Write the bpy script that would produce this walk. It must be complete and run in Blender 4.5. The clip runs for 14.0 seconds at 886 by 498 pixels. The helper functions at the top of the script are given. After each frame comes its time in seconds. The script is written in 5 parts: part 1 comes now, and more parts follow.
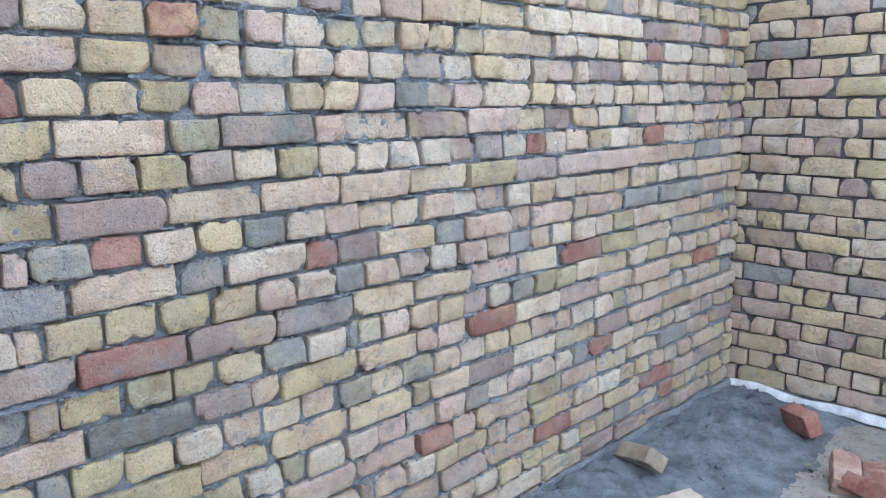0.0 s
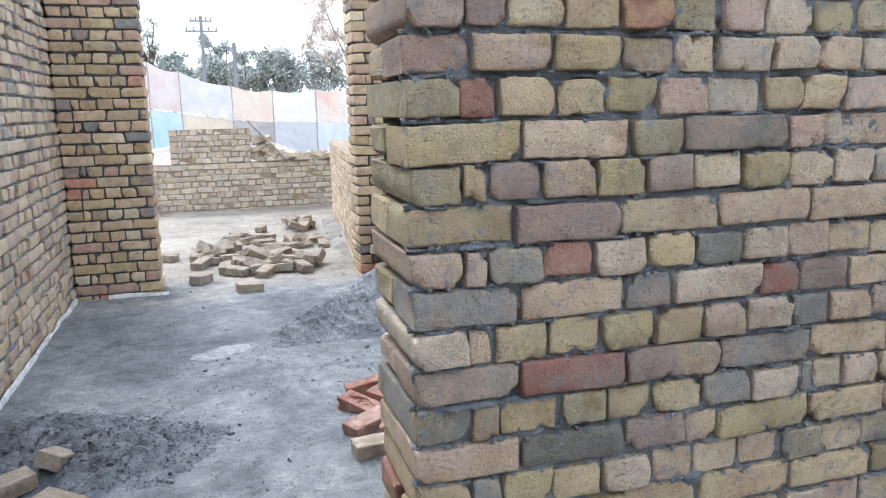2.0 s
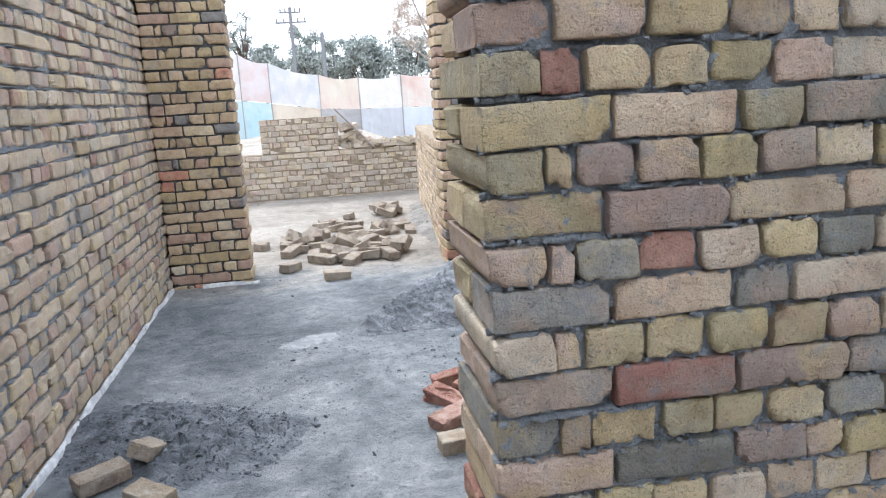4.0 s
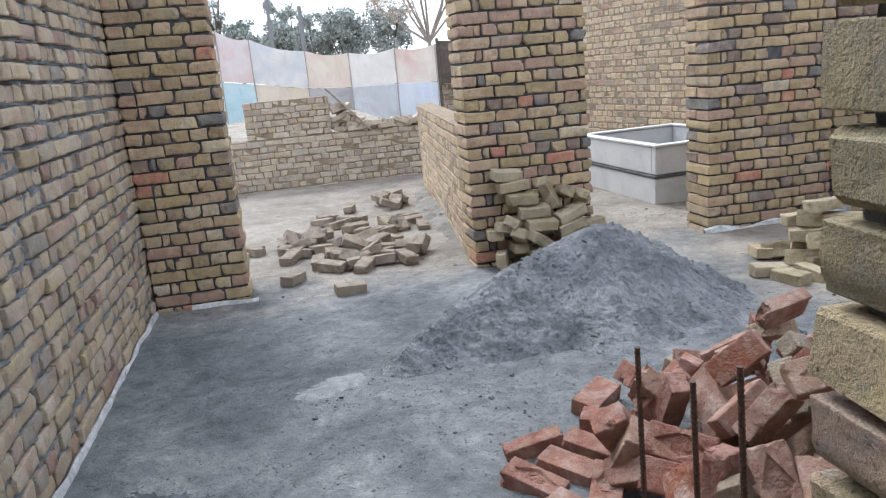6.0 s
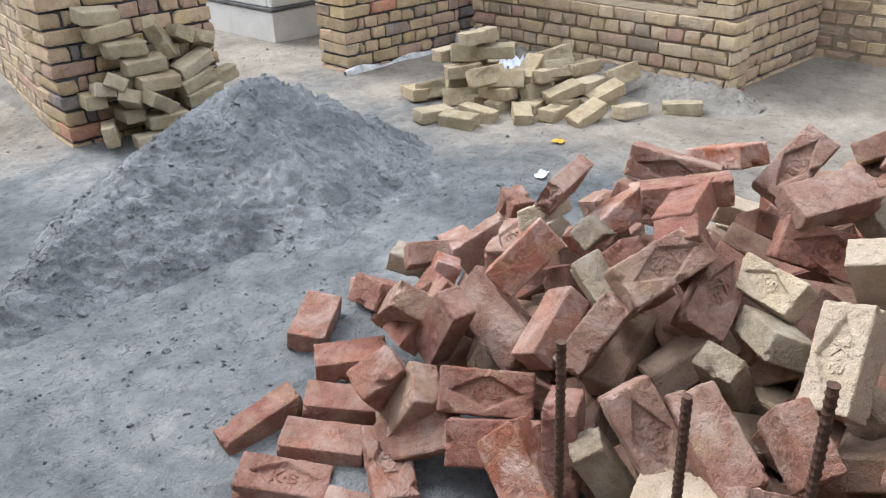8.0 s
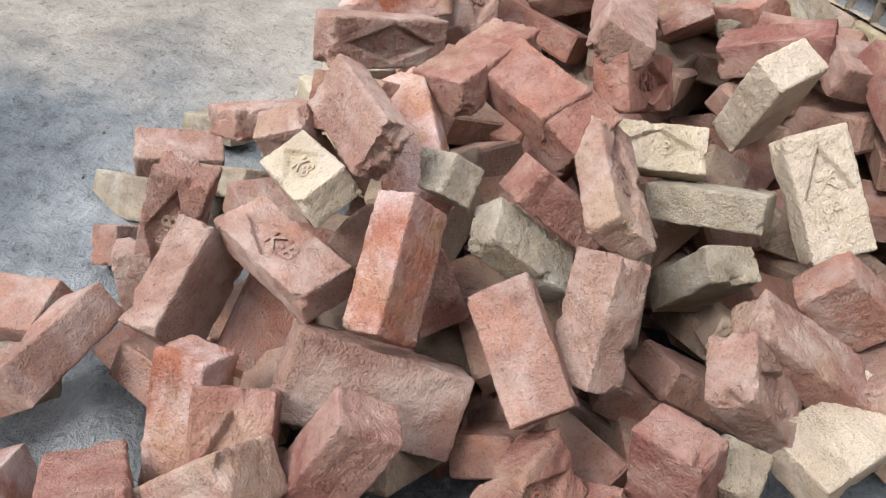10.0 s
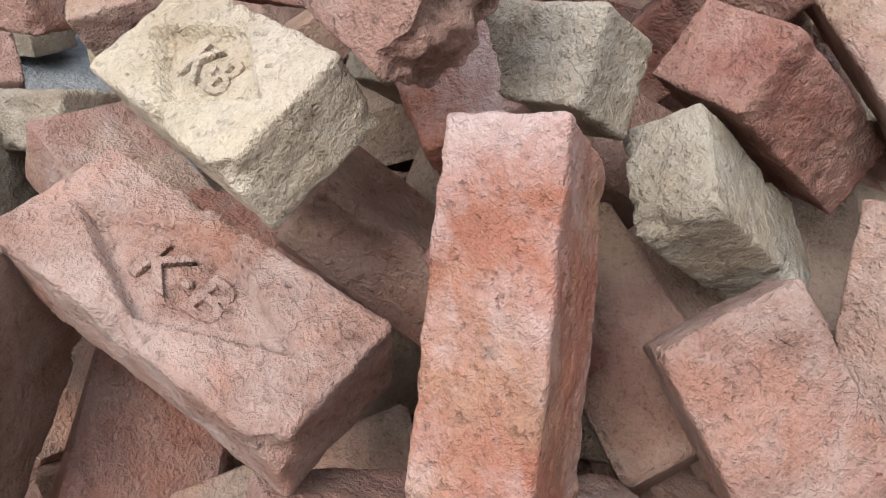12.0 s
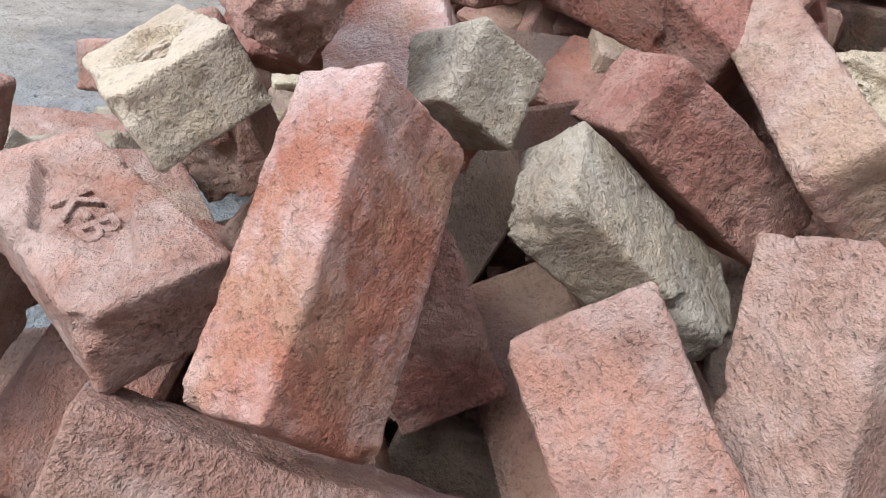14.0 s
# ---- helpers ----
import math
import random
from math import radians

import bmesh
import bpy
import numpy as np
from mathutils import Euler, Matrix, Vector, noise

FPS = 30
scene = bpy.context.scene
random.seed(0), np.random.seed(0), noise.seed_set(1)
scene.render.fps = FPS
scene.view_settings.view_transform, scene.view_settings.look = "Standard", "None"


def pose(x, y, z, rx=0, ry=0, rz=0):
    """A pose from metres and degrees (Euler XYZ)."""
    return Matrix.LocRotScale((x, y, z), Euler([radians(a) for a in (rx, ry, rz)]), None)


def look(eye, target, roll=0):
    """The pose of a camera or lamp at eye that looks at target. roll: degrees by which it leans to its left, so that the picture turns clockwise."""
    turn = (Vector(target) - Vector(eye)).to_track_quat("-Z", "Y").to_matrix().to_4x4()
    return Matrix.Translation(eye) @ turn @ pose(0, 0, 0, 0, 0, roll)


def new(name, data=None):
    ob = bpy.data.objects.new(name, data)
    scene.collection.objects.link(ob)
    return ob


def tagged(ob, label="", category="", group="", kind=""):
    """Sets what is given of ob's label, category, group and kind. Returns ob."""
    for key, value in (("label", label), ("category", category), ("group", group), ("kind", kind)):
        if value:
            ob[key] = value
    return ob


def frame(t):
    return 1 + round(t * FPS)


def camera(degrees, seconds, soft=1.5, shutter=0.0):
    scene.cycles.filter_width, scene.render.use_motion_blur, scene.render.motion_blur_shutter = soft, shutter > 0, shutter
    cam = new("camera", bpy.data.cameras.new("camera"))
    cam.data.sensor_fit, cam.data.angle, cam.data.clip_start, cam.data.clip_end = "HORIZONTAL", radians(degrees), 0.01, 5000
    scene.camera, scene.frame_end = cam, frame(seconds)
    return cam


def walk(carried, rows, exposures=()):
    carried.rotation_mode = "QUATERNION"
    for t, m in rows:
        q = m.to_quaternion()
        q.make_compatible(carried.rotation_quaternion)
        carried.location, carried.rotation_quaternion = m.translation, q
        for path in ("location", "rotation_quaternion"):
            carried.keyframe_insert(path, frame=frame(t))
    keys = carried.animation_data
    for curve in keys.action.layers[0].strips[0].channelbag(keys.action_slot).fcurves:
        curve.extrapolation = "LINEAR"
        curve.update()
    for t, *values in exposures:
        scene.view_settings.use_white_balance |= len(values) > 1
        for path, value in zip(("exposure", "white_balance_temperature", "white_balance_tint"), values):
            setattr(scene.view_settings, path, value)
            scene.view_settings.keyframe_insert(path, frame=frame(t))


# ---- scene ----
cam = camera(61.1, 14.0, 1.1)
PATH = [
    (0, (-0.479, -1.577, 1.445), (0.884, -0.163, 1.067), -1.1),
    (0.5, (-0.57, -1.515, 1.442), (0.498, 0.114, 0.99), -1.0),
    (0.7, (-0.574, -1.514, 1.466), (0.349, 0.197, 0.995), -1.3),
    (1, (-0.615, -1.477, 1.457), (0.157, 0.315, 1.017), -1.1),
    (1.5, (-0.606, -1.414, 1.454), (-0.005, 0.453, 1.063), -1.1),
    (2, (-0.556, -1.324, 1.452), (0.006, 0.56, 1.086), -1.2),
    (2.5, (-0.527, -1.289, 1.442), (0.031, 0.598, 1.08), -1.3),
    (3, (-0.498, -1.273, 1.436), (0.031, 0.621, 1.073), -2.0),
    (3.5, (-0.475, -1.246, 1.438), (-0.076, 0.678, 1.062), -2.8),
    (3.7, (-0.481, -1.241, 1.441), (-0.135, 0.691, 1.057), -3.0),
    (5.8, (-0.655, -0.296, 1.48), (-0.333, 1.62, 1.005), -5.1),
    (6, (-0.653, -0.202, 1.5), (-0.289, 1.707, 1.027), -5.2),
    (6.5, (-0.667, 0.035, 1.494), (-0.133, 1.887, 0.961), -4.4),
    (7, (-0.701, 0.418, 1.512), (0.078, 2.147, 0.876), -3.1),
    (7.5, (-0.699, 0.576, 1.523), (0.318, 2.125, 0.77), -2.3),
    (8, (-0.581, 0.808, 1.398), (0.612, 2.11, 0.46), -2.0),
    (8.5, (-0.472, 1.096, 1.322), (0.899, 2.045, 0.219), 0.6),
    (8.7, (-0.45, 1.255, 1.274), (0.987, 2.052, 0.133), 1.9),
    (10.8, (0.293, 2.349, 0.983), (1.573, 1.398, -0.225), 10.1),
    (11, (0.376, 2.263, 0.915), (1.65, 1.353, -0.329), 10.4),
    (11.5, (0.503, 2.153, 0.785), (1.718, 1.268, -0.535), 12.3),
    (12, (0.522, 2.112, 0.755), (1.72, 1.257, -0.599), 11.7),
    (12.5, (0.501, 2.061, 0.767), (1.799, 1.265, -0.53), 9.5),
    (13, (0.482, 2.024, 0.761), (1.926, 1.279, -0.405), 8.8),
    (13.5, (0.437, 2.017, 0.728), (2.006, 1.386, -0.339), 9.2),
    (14, (0.363, 1.978, 0.693), (1.992, 1.416, -0.322), 8.9),
]
EXPOSURE = [(0.0, 1.48, 5200, 8), (0.5, 1.08, 5350, 8), (0.8, 0.92, 5450, 8), (1.5, 0.8, 5650, 9), (3.5, 0.84, 5800, 10), (6.0, 0.32, 5850, 10), (7.0, 0.36, 5900, 10), (7.5, 0.4, 5950, 10), (8.0, 0.6, 6050, 10), (8.5, 0.82, 6150, 10), (11.0, 0.62, 6100, 10), (11.5, 0.6, 6100, 10), (12.0, 0.55, 6050, 10), (12.5, 0.82, 5900, 10), (13.5, 0.56, 5750, 10), (14.0, 0.74, 5750, 10)]
walk(cam, [(t, look(eye, target, roll)) for t, eye, target, roll in PATH], EXPOSURE)

# ---- world and light ----
world = bpy.data.worlds.new("overcast_sky")
scene.world = world
world.use_nodes = True
wn, wl = world.node_tree.nodes, world.node_tree.links
wn.clear()
w_out = wn.new("ShaderNodeOutputWorld")
w_bg = wn.new("ShaderNodeBackground")
w_sky = wn.new("ShaderNodeTexSky")
w_sky.sky_type = 'NISHITA'
w_sky.sun_disc = False
w_sky.sun_elevation = radians(47)
w_sky.sun_rotation = radians(-17)
w_sky.air_density, w_sky.dust_density = 1.0, 3.0
w_mix = wn.new("ShaderNodeMix")
w_mix.data_type = 'RGBA'
w_mix.inputs[0].default_value = 0.82
w_mix.inputs[7].default_value = (13.0, 13.3, 13.9, 1)
wl.new(w_sky.outputs[0], w_mix.inputs[6])
wl.new(w_mix.outputs[2], w_bg.inputs[0])
w_bg.inputs[1].default_value = 0.118
wl.new(w_bg.outputs[0], w_out.inputs[0])

sun_data = bpy.data.lights.new("sun", 'SUN')
sun_data.energy, sun_data.angle, sun_data.color = 2.7, radians(25), (1.0, 0.96, 0.90)
sun = new("sun", sun_data)
sun.matrix_world = look((-2.2, 7, 8.5), (0, 0, 0))


# ---- materials ----
def mat_new(name):
    m = bpy.data.materials.new(name)
    m.use_nodes = True
    nt = m.node_tree
    nt.nodes.clear()
    out = nt.nodes.new("ShaderNodeOutputMaterial")
    bsdf = nt.nodes.new("ShaderNodeBsdfPrincipled")
    nt.links.new(bsdf.outputs[0], out.inputs[0])
    bsdf.inputs["Specular IOR Level"].default_value = 0.25
    return m, nt, bsdf


def n_noise(nt, coord, scale, detail=4.0, rough=0.6, dist=0.0):
    n = nt.nodes.new("ShaderNodeTexNoise")
    n.inputs["Scale"].default_value, n.inputs["Detail"].default_value = scale, detail
    n.inputs["Roughness"].default_value, n.inputs["Distortion"].default_value = rough, dist
    if coord is not None:
        nt.links.new(coord, n.inputs["Vector"])
    return n.outputs["Fac"]


def n_range(nt, value, a, b, lo=0.0, hi=1.0):
    n = nt.nodes.new("ShaderNodeMapRange")
    n.inputs[1].default_value, n.inputs[2].default_value = a, b
    n.inputs[3].default_value, n.inputs[4].default_value = lo, hi
    nt.links.new(value, n.inputs[0])
    return n.outputs[0]


def n_mix(nt, fac, a, b, mode='MIX'):
    n = nt.nodes.new("ShaderNodeMix")
    n.data_type, n.blend_type = 'RGBA', mode
    for sock, v in ((0, fac), (6, a), (7, b)):
        if isinstance(v, (int, float)):
            n.inputs[sock].default_value = v
        elif isinstance(v, tuple):
            n.inputs[sock].default_value = (*v, 1)
        else:
            nt.links.new(v, n.inputs[sock])
    return n.outputs[2]


def n_math(nt, op, a, b):
    n = nt.nodes.new("ShaderNodeMath")
    n.operation = op
    for i, v in ((0, a), (1, b)):
        if isinstance(v, (int, float)):
            n.inputs[i].default_value = v
        else:
            nt.links.new(v, n.inputs[i])
    return n.outputs[0]


def n_ramp(nt, fac, stops, interp='LINEAR'):
    n = nt.nodes.new("ShaderNodeValToRGB")
    n.color_ramp.interpolation = interp
    while len(n.color_ramp.elements) < len(stops):
        n.color_ramp.elements.new(0.5)
    for e, (p, c) in zip(n.color_ramp.elements, stops):
        e.position, e.color = p, (*c, 1)
    nt.links.new(fac, n.inputs[0])
    return n.outputs[0]


def n_bump(nt, bsdf, height, strength, dist):
    n = nt.nodes.new("ShaderNodeBump")
    n.inputs["Strength"].default_value, n.inputs["Distance"].default_value = strength, dist
    nt.links.new(height, n.inputs["Height"])
    nt.links.new(n.outputs[0], bsdf.inputs["Normal"])


def n_pos(nt):
    return nt.nodes.new("ShaderNodeNewGeometry").outputs["Position"]


def calm(c, k=0.68):
    """Dust takes part of the colour out of the clay."""
    g = 0.3 * c[0] + 0.55 * c[1] + 0.15 * c[2]
    return tuple(g + (v - g) * k for v in c)


def brick_material(name, stops, dirt=(0.2, 0.2, 0.2), dirt_amount=0.5, island=False, interp='CONSTANT', dust=(0.5, 0.46, 0.4), dust_amount=0.0,
                   dust_cut=0.55, rough=0.92, grain=1.0, sat=0.68, grit=0.6, blotch=(0.45, (0.58, 0.47, 0.24), (0.52, 0.36, 0.27), (0.36, 0.36, 0.31))):
    """Fired clay: one tone a brick from the stops, mottled, with cement smears, pale dust and a gritty face."""
    m, nt, bsdf = mat_new(name)
    pos = n_pos(nt)
    stops = [(at, calm(c, sat)) for at, c in stops]
    if island:
        rnd = nt.nodes.new("ShaderNodeNewGeometry").outputs["Random Per Island"]
    else:
        rnd = nt.nodes.new("ShaderNodeObjectInfo").outputs["Random"]
    shift = nt.nodes.new("ShaderNodeVectorMath")
    shift.operation = 'ADD'
    comb = nt.nodes.new("ShaderNodeCombineXYZ")
    off = n_math(nt, 'MULTIPLY', rnd, 40.0)
    for i in range(3):
        nt.links.new(off, comb.inputs[i])
    nt.links.new(pos, shift.inputs[0])
    nt.links.new(comb.outputs[0], shift.inputs[1])
    p = shift.outputs[0]
    base = n_ramp(nt, rnd, stops, interp)
    second = n_ramp(nt, n_math(nt, 'FRACT', n_math(nt, 'MULTIPLY', rnd, 7.3), 0.0), [(0.0, blotch[1]), (0.4, blotch[2]), (0.75, blotch[3])], 'CONSTANT')
    base = n_mix(nt, n_range(nt, n_noise(nt, p, 8.0, 4.0, 0.6, 0.5), 0.45, 0.62, 0.0, blotch[0]), base, second)
    big = n_noise(nt, p, 9.0, 3.0)
    mid = n_noise(nt, p, 38.0, 5.0, 0.65)
    fine = n_noise(nt, p, 260.0, 4.0, 0.7)
    c = n_mix(nt, n_range(nt, big, 0.35, 0.7, 0.0, 0.55), base, n_mix(nt, 1.0, base, (0.62, 0.54, 0.50), 'MULTIPLY'))
    c = n_mix(nt, n_range(nt, mid, 0.3, 0.75, 0.0, 0.6), c, n_mix(nt, 1.0, c, (1.36, 1.28, 1.18), 'MULTIPLY'))
    c = n_mix(nt, n_range(nt, fine, 0.25, 0.5, 0.6, 0.0), c, n_mix(nt, 1.0, c, (0.42, 0.4, 0.38), 'MULTIPLY'))
    pit = n_noise(nt, p, 150.0, 4.0, 0.6)
    c = n_mix(nt, n_range(nt, pit, 0.33, 0.42, grit, 0.0), c, n_mix(nt, 1.0, c, (0.4, 0.38, 0.36), 'MULTIPLY'))
    smear = n_noise(nt, p, 16.0, 6.0, 0.7, 0.4)
    c = n_mix(nt, n_range(nt, smear, 0.56, 0.72, 0.0, dirt_amount), c, dirt)
    if dust_amount:
        d = n_noise(nt, p, 11.0, 7.0, 0.68, 0.3)
        c = n_mix(nt, n_range(nt, d, dust_cut - 0.1, dust_cut + 0.12, 0.0, dust_amount), c, dust)
    nt.links.new(c, bsdf.inputs["Base Color"])
    bsdf.inputs["Roughness"].default_value = rough
    h = n_math(nt, 'ADD', n_math(nt, 'MULTIPLY', mid, 1.0), n_math(nt, 'MULTIPLY', fine, 0.5))
    crack = nt.nodes.new("ShaderNodeTexVoronoi")
    crack.feature = 'DISTANCE_TO_EDGE'
    crack.inputs["Scale"].default_value = 17.0
    warp = nt.nodes.new("ShaderNodeMix")
    warp.data_type = 'VECTOR'
    warp.inputs[0].default_value = 0.12
    wn3 = nt.nodes.new("ShaderNodeTexNoise")
    wn3.inputs["Scale"].default_value, wn3.inputs["Detail"].default_value = 30.0, 5.0
    nt.links.new(p, wn3.inputs["Vector"])
    nt.links.new(p, warp.inputs[4])
    nt.links.new(wn3.outputs["Color"], warp.inputs[5])
    nt.links.new(warp.outputs[1], crack.inputs["Vector"])
    h = n_math(nt, 'ADD', h, n_math(nt, 'MULTIPLY', n_range(nt, crack.outputs[0], 0.0, 0.02, 0.0, 0.13), n_range(nt, big, 0.52, 0.62)))
    h = n_math(nt, 'ADD', h, n_math(nt, 'MULTIPLY', smear, 0.8))
    h = n_math(nt, 'ADD', h, n_range(nt, pit, 0.30, 0.40, 0.0, 0.16))
    n_bump(nt, bsdf, h, 1.0, 0.011 * grain)
    return m


YEL, OLV, TAN, PNK = (0.59, 0.46, 0.22), (0.47, 0.39, 0.18), (0.58, 0.44, 0.27), (0.56, 0.40, 0.29)
RED, GRY, MAU, PAL = (0.40, 0.16, 0.11), (0.31, 0.31, 0.28), (0.39, 0.29, 0.24), (0.62, 0.51, 0.35)
MIXED = [(0.0, YEL), (0.20, TAN), (0.42, OLV), (0.52, PNK), (0.68, PAL), (0.84, MAU), (0.90, GRY), (0.95, RED), (0.97, TAN)]
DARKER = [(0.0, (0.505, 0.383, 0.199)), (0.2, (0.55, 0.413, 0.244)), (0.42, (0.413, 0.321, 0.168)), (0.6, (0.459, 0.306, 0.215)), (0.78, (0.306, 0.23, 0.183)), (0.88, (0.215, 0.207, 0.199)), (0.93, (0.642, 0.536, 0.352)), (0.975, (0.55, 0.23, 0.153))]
BRIGHT = [(0.0, (0.582, 0.426, 0.213)), (0.25, (0.56, 0.403, 0.224)), (0.5, (0.627, 0.47, 0.258)), (0.72, (0.515, 0.358, 0.202)), (0.86, (0.504, 0.291, 0.19)), (0.93, (0.37, 0.28, 0.19))]
CODE = {"y": YEL, "o": OLV, "t": TAN, "p": PNK, "r": RED, "g": GRY, "m": MAU, "w": PAL, "k": (0.22, 0.22, 0.18)}
wall_mats = {k: brick_material("clay_" + k, [(0.0, c), (0.35, tuple(v * 1.12 for v in c)), (0.7, tuple(v * 0.9 for v in c))], (0.22, 0.24, 0.26), 0.8, grain=1.5, sat=0.66) for k, c in CODE.items()}
m_mixed = brick_material("clay_mixed", MIXED, (0.22, 0.24, 0.26), 0.75, grain=1.5, sat=0.65)
m_mixed_i = brick_material("clay_mixed_joined", MIXED, (0.22, 0.24, 0.26), 0.75, island=True, grain=1.5, sat=0.65)
LONG = [(0.0, (0.53, 0.43, 0.28)), (0.3, (0.47, 0.38, 0.25)), (0.55, (0.57, 0.47, 0.33)), (0.75, (0.48, 0.35, 0.27)), (0.88, (0.36, 0.32, 0.27)), (0.95, (0.42, 0.25, 0.2))]
m_long = brick_material("clay_long_wall", LONG, (0.3, 0.3, 0.3), 0.4)
m_long_i = brick_material("clay_long_wall_joined", LONG, (0.3, 0.3, 0.3), 0.4, island=True)
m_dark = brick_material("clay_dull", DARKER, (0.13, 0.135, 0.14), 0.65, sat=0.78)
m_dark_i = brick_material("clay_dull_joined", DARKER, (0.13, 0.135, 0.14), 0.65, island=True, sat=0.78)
m_bright_i = brick_material("clay_bright_joined", BRIGHT, (0.33, 0.3, 0.25), 0.35, island=True, sat=0.6)
m_bright = brick_material("clay_bright", BRIGHT, (0.33, 0.3, 0.25), 0.35, sat=0.6)
m_ruin_i = brick_material("clay_dusty_joined", [(0.0, (0.504, 0.432, 0.324)), (0.3, (0.564, 0.48, 0.36)), (0.6, (0.456, 0.372, 0.288)), (0.85, (0.6, 0.528, 0.408))], (0.46, 0.42, 0.35), 0.6, island=True)


def earth_material(name, stops, scale=3.0, bump=0.02, rough=0.95, speck=0.3):
    m, nt, bsdf = mat_new(name)
    pos = n_pos(nt)
    a = n_noise(nt, pos, scale, 6.0, 0.6, 0.3)
    b = n_noise(nt, pos, scale * 9, 6.0, 0.7)
    f = n_noise(nt, pos, 220.0, 3.0, 0.7)
    c = n_ramp(nt, n_math(nt, 'ADD', n_math(nt, 'MULTIPLY', a, 0.7), n_math(nt, 'MULTIPLY', b, 0.3)), stops)
    c = n_mix(nt, n_range(nt, f, 0.3, 0.55, speck, 0.0), c, n_mix(nt, 1.0, c, (0.45, 0.45, 0.45), 'MULTIPLY'))
    nt.links.new(c, bsdf.inputs["Base Color"])
    bsdf.inputs["Roughness"].default_value = rough
    n_bump(nt, bsdf, n_math(nt, 'ADD', b, n_math(nt, 'MULTIPLY', f, 0.3)), 1.0, bump)
    return m


m_mortar = earth_material("mortar", [(0.3, (0.22, 0.24, 0.26)), (0.5, (0.32, 0.345, 0.37)), (0.7, (0.46, 0.48, 0.50))], 12.0, 0.030, speck=0.55)
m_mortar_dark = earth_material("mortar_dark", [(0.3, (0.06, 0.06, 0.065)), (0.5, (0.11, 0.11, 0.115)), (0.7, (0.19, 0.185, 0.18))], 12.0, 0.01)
m_mortar_tan = earth_material("mortar_tan", [(0.3, (0.2, 0.16, 0.11)), (0.5, (0.3, 0.24, 0.17)), (0.7, (0.4, 0.33, 0.24))], 12.0, 0.01)
m_sand_dry = earth_material("dry_cement_sand", [(0.32, (0.13, 0.14, 0.15)), (0.44, (0.205, 0.22, 0.235)), (0.54, (0.30, 0.315, 0.33)), (0.66, (0.44, 0.455, 0.465))], 4.0, 0.024, speck=0.5)
m_sand = earth_material("wet_sand", [(0.3, (0.085, 0.092, 0.102)), (0.46, (0.145, 0.157, 0.172)), (0.56, (0.21, 0.224, 0.24)), (0.7, (0.30, 0.31, 0.325))], 9.0, 0.014, speck=0.5)
m_plaster = earth_material("white_plaster_strip", [(0.35, (0.33, 0.34, 0.35)), (0.6, (0.68, 0.68, 0.67))], 14.0, 0.006, speck=0.1)
m_powder = earth_material("cement_powder", [(0.35, (0.26, 0.275, 0.285)), (0.65, (0.46, 0.465, 0.46))], 20.0, 0.008, speck=0.3)
m_earth = earth_material("trodden_earth", [(0.33, (0.17, 0.16, 0.145)), (0.46, (0.25, 0.235, 0.21)), (0.57, (0.33, 0.31, 0.28)), (0.68, (0.40, 0.38, 0.345))], 4.0, 0.02)
m_concrete = earth_material("tank_concrete", [(0.3, (0.46, 0.47, 0.47)), (0.5, (0.60, 0.60, 0.58)), (0.7, (0.68, 0.67, 0.64))], 3.0, 0.003, speck=0.12)


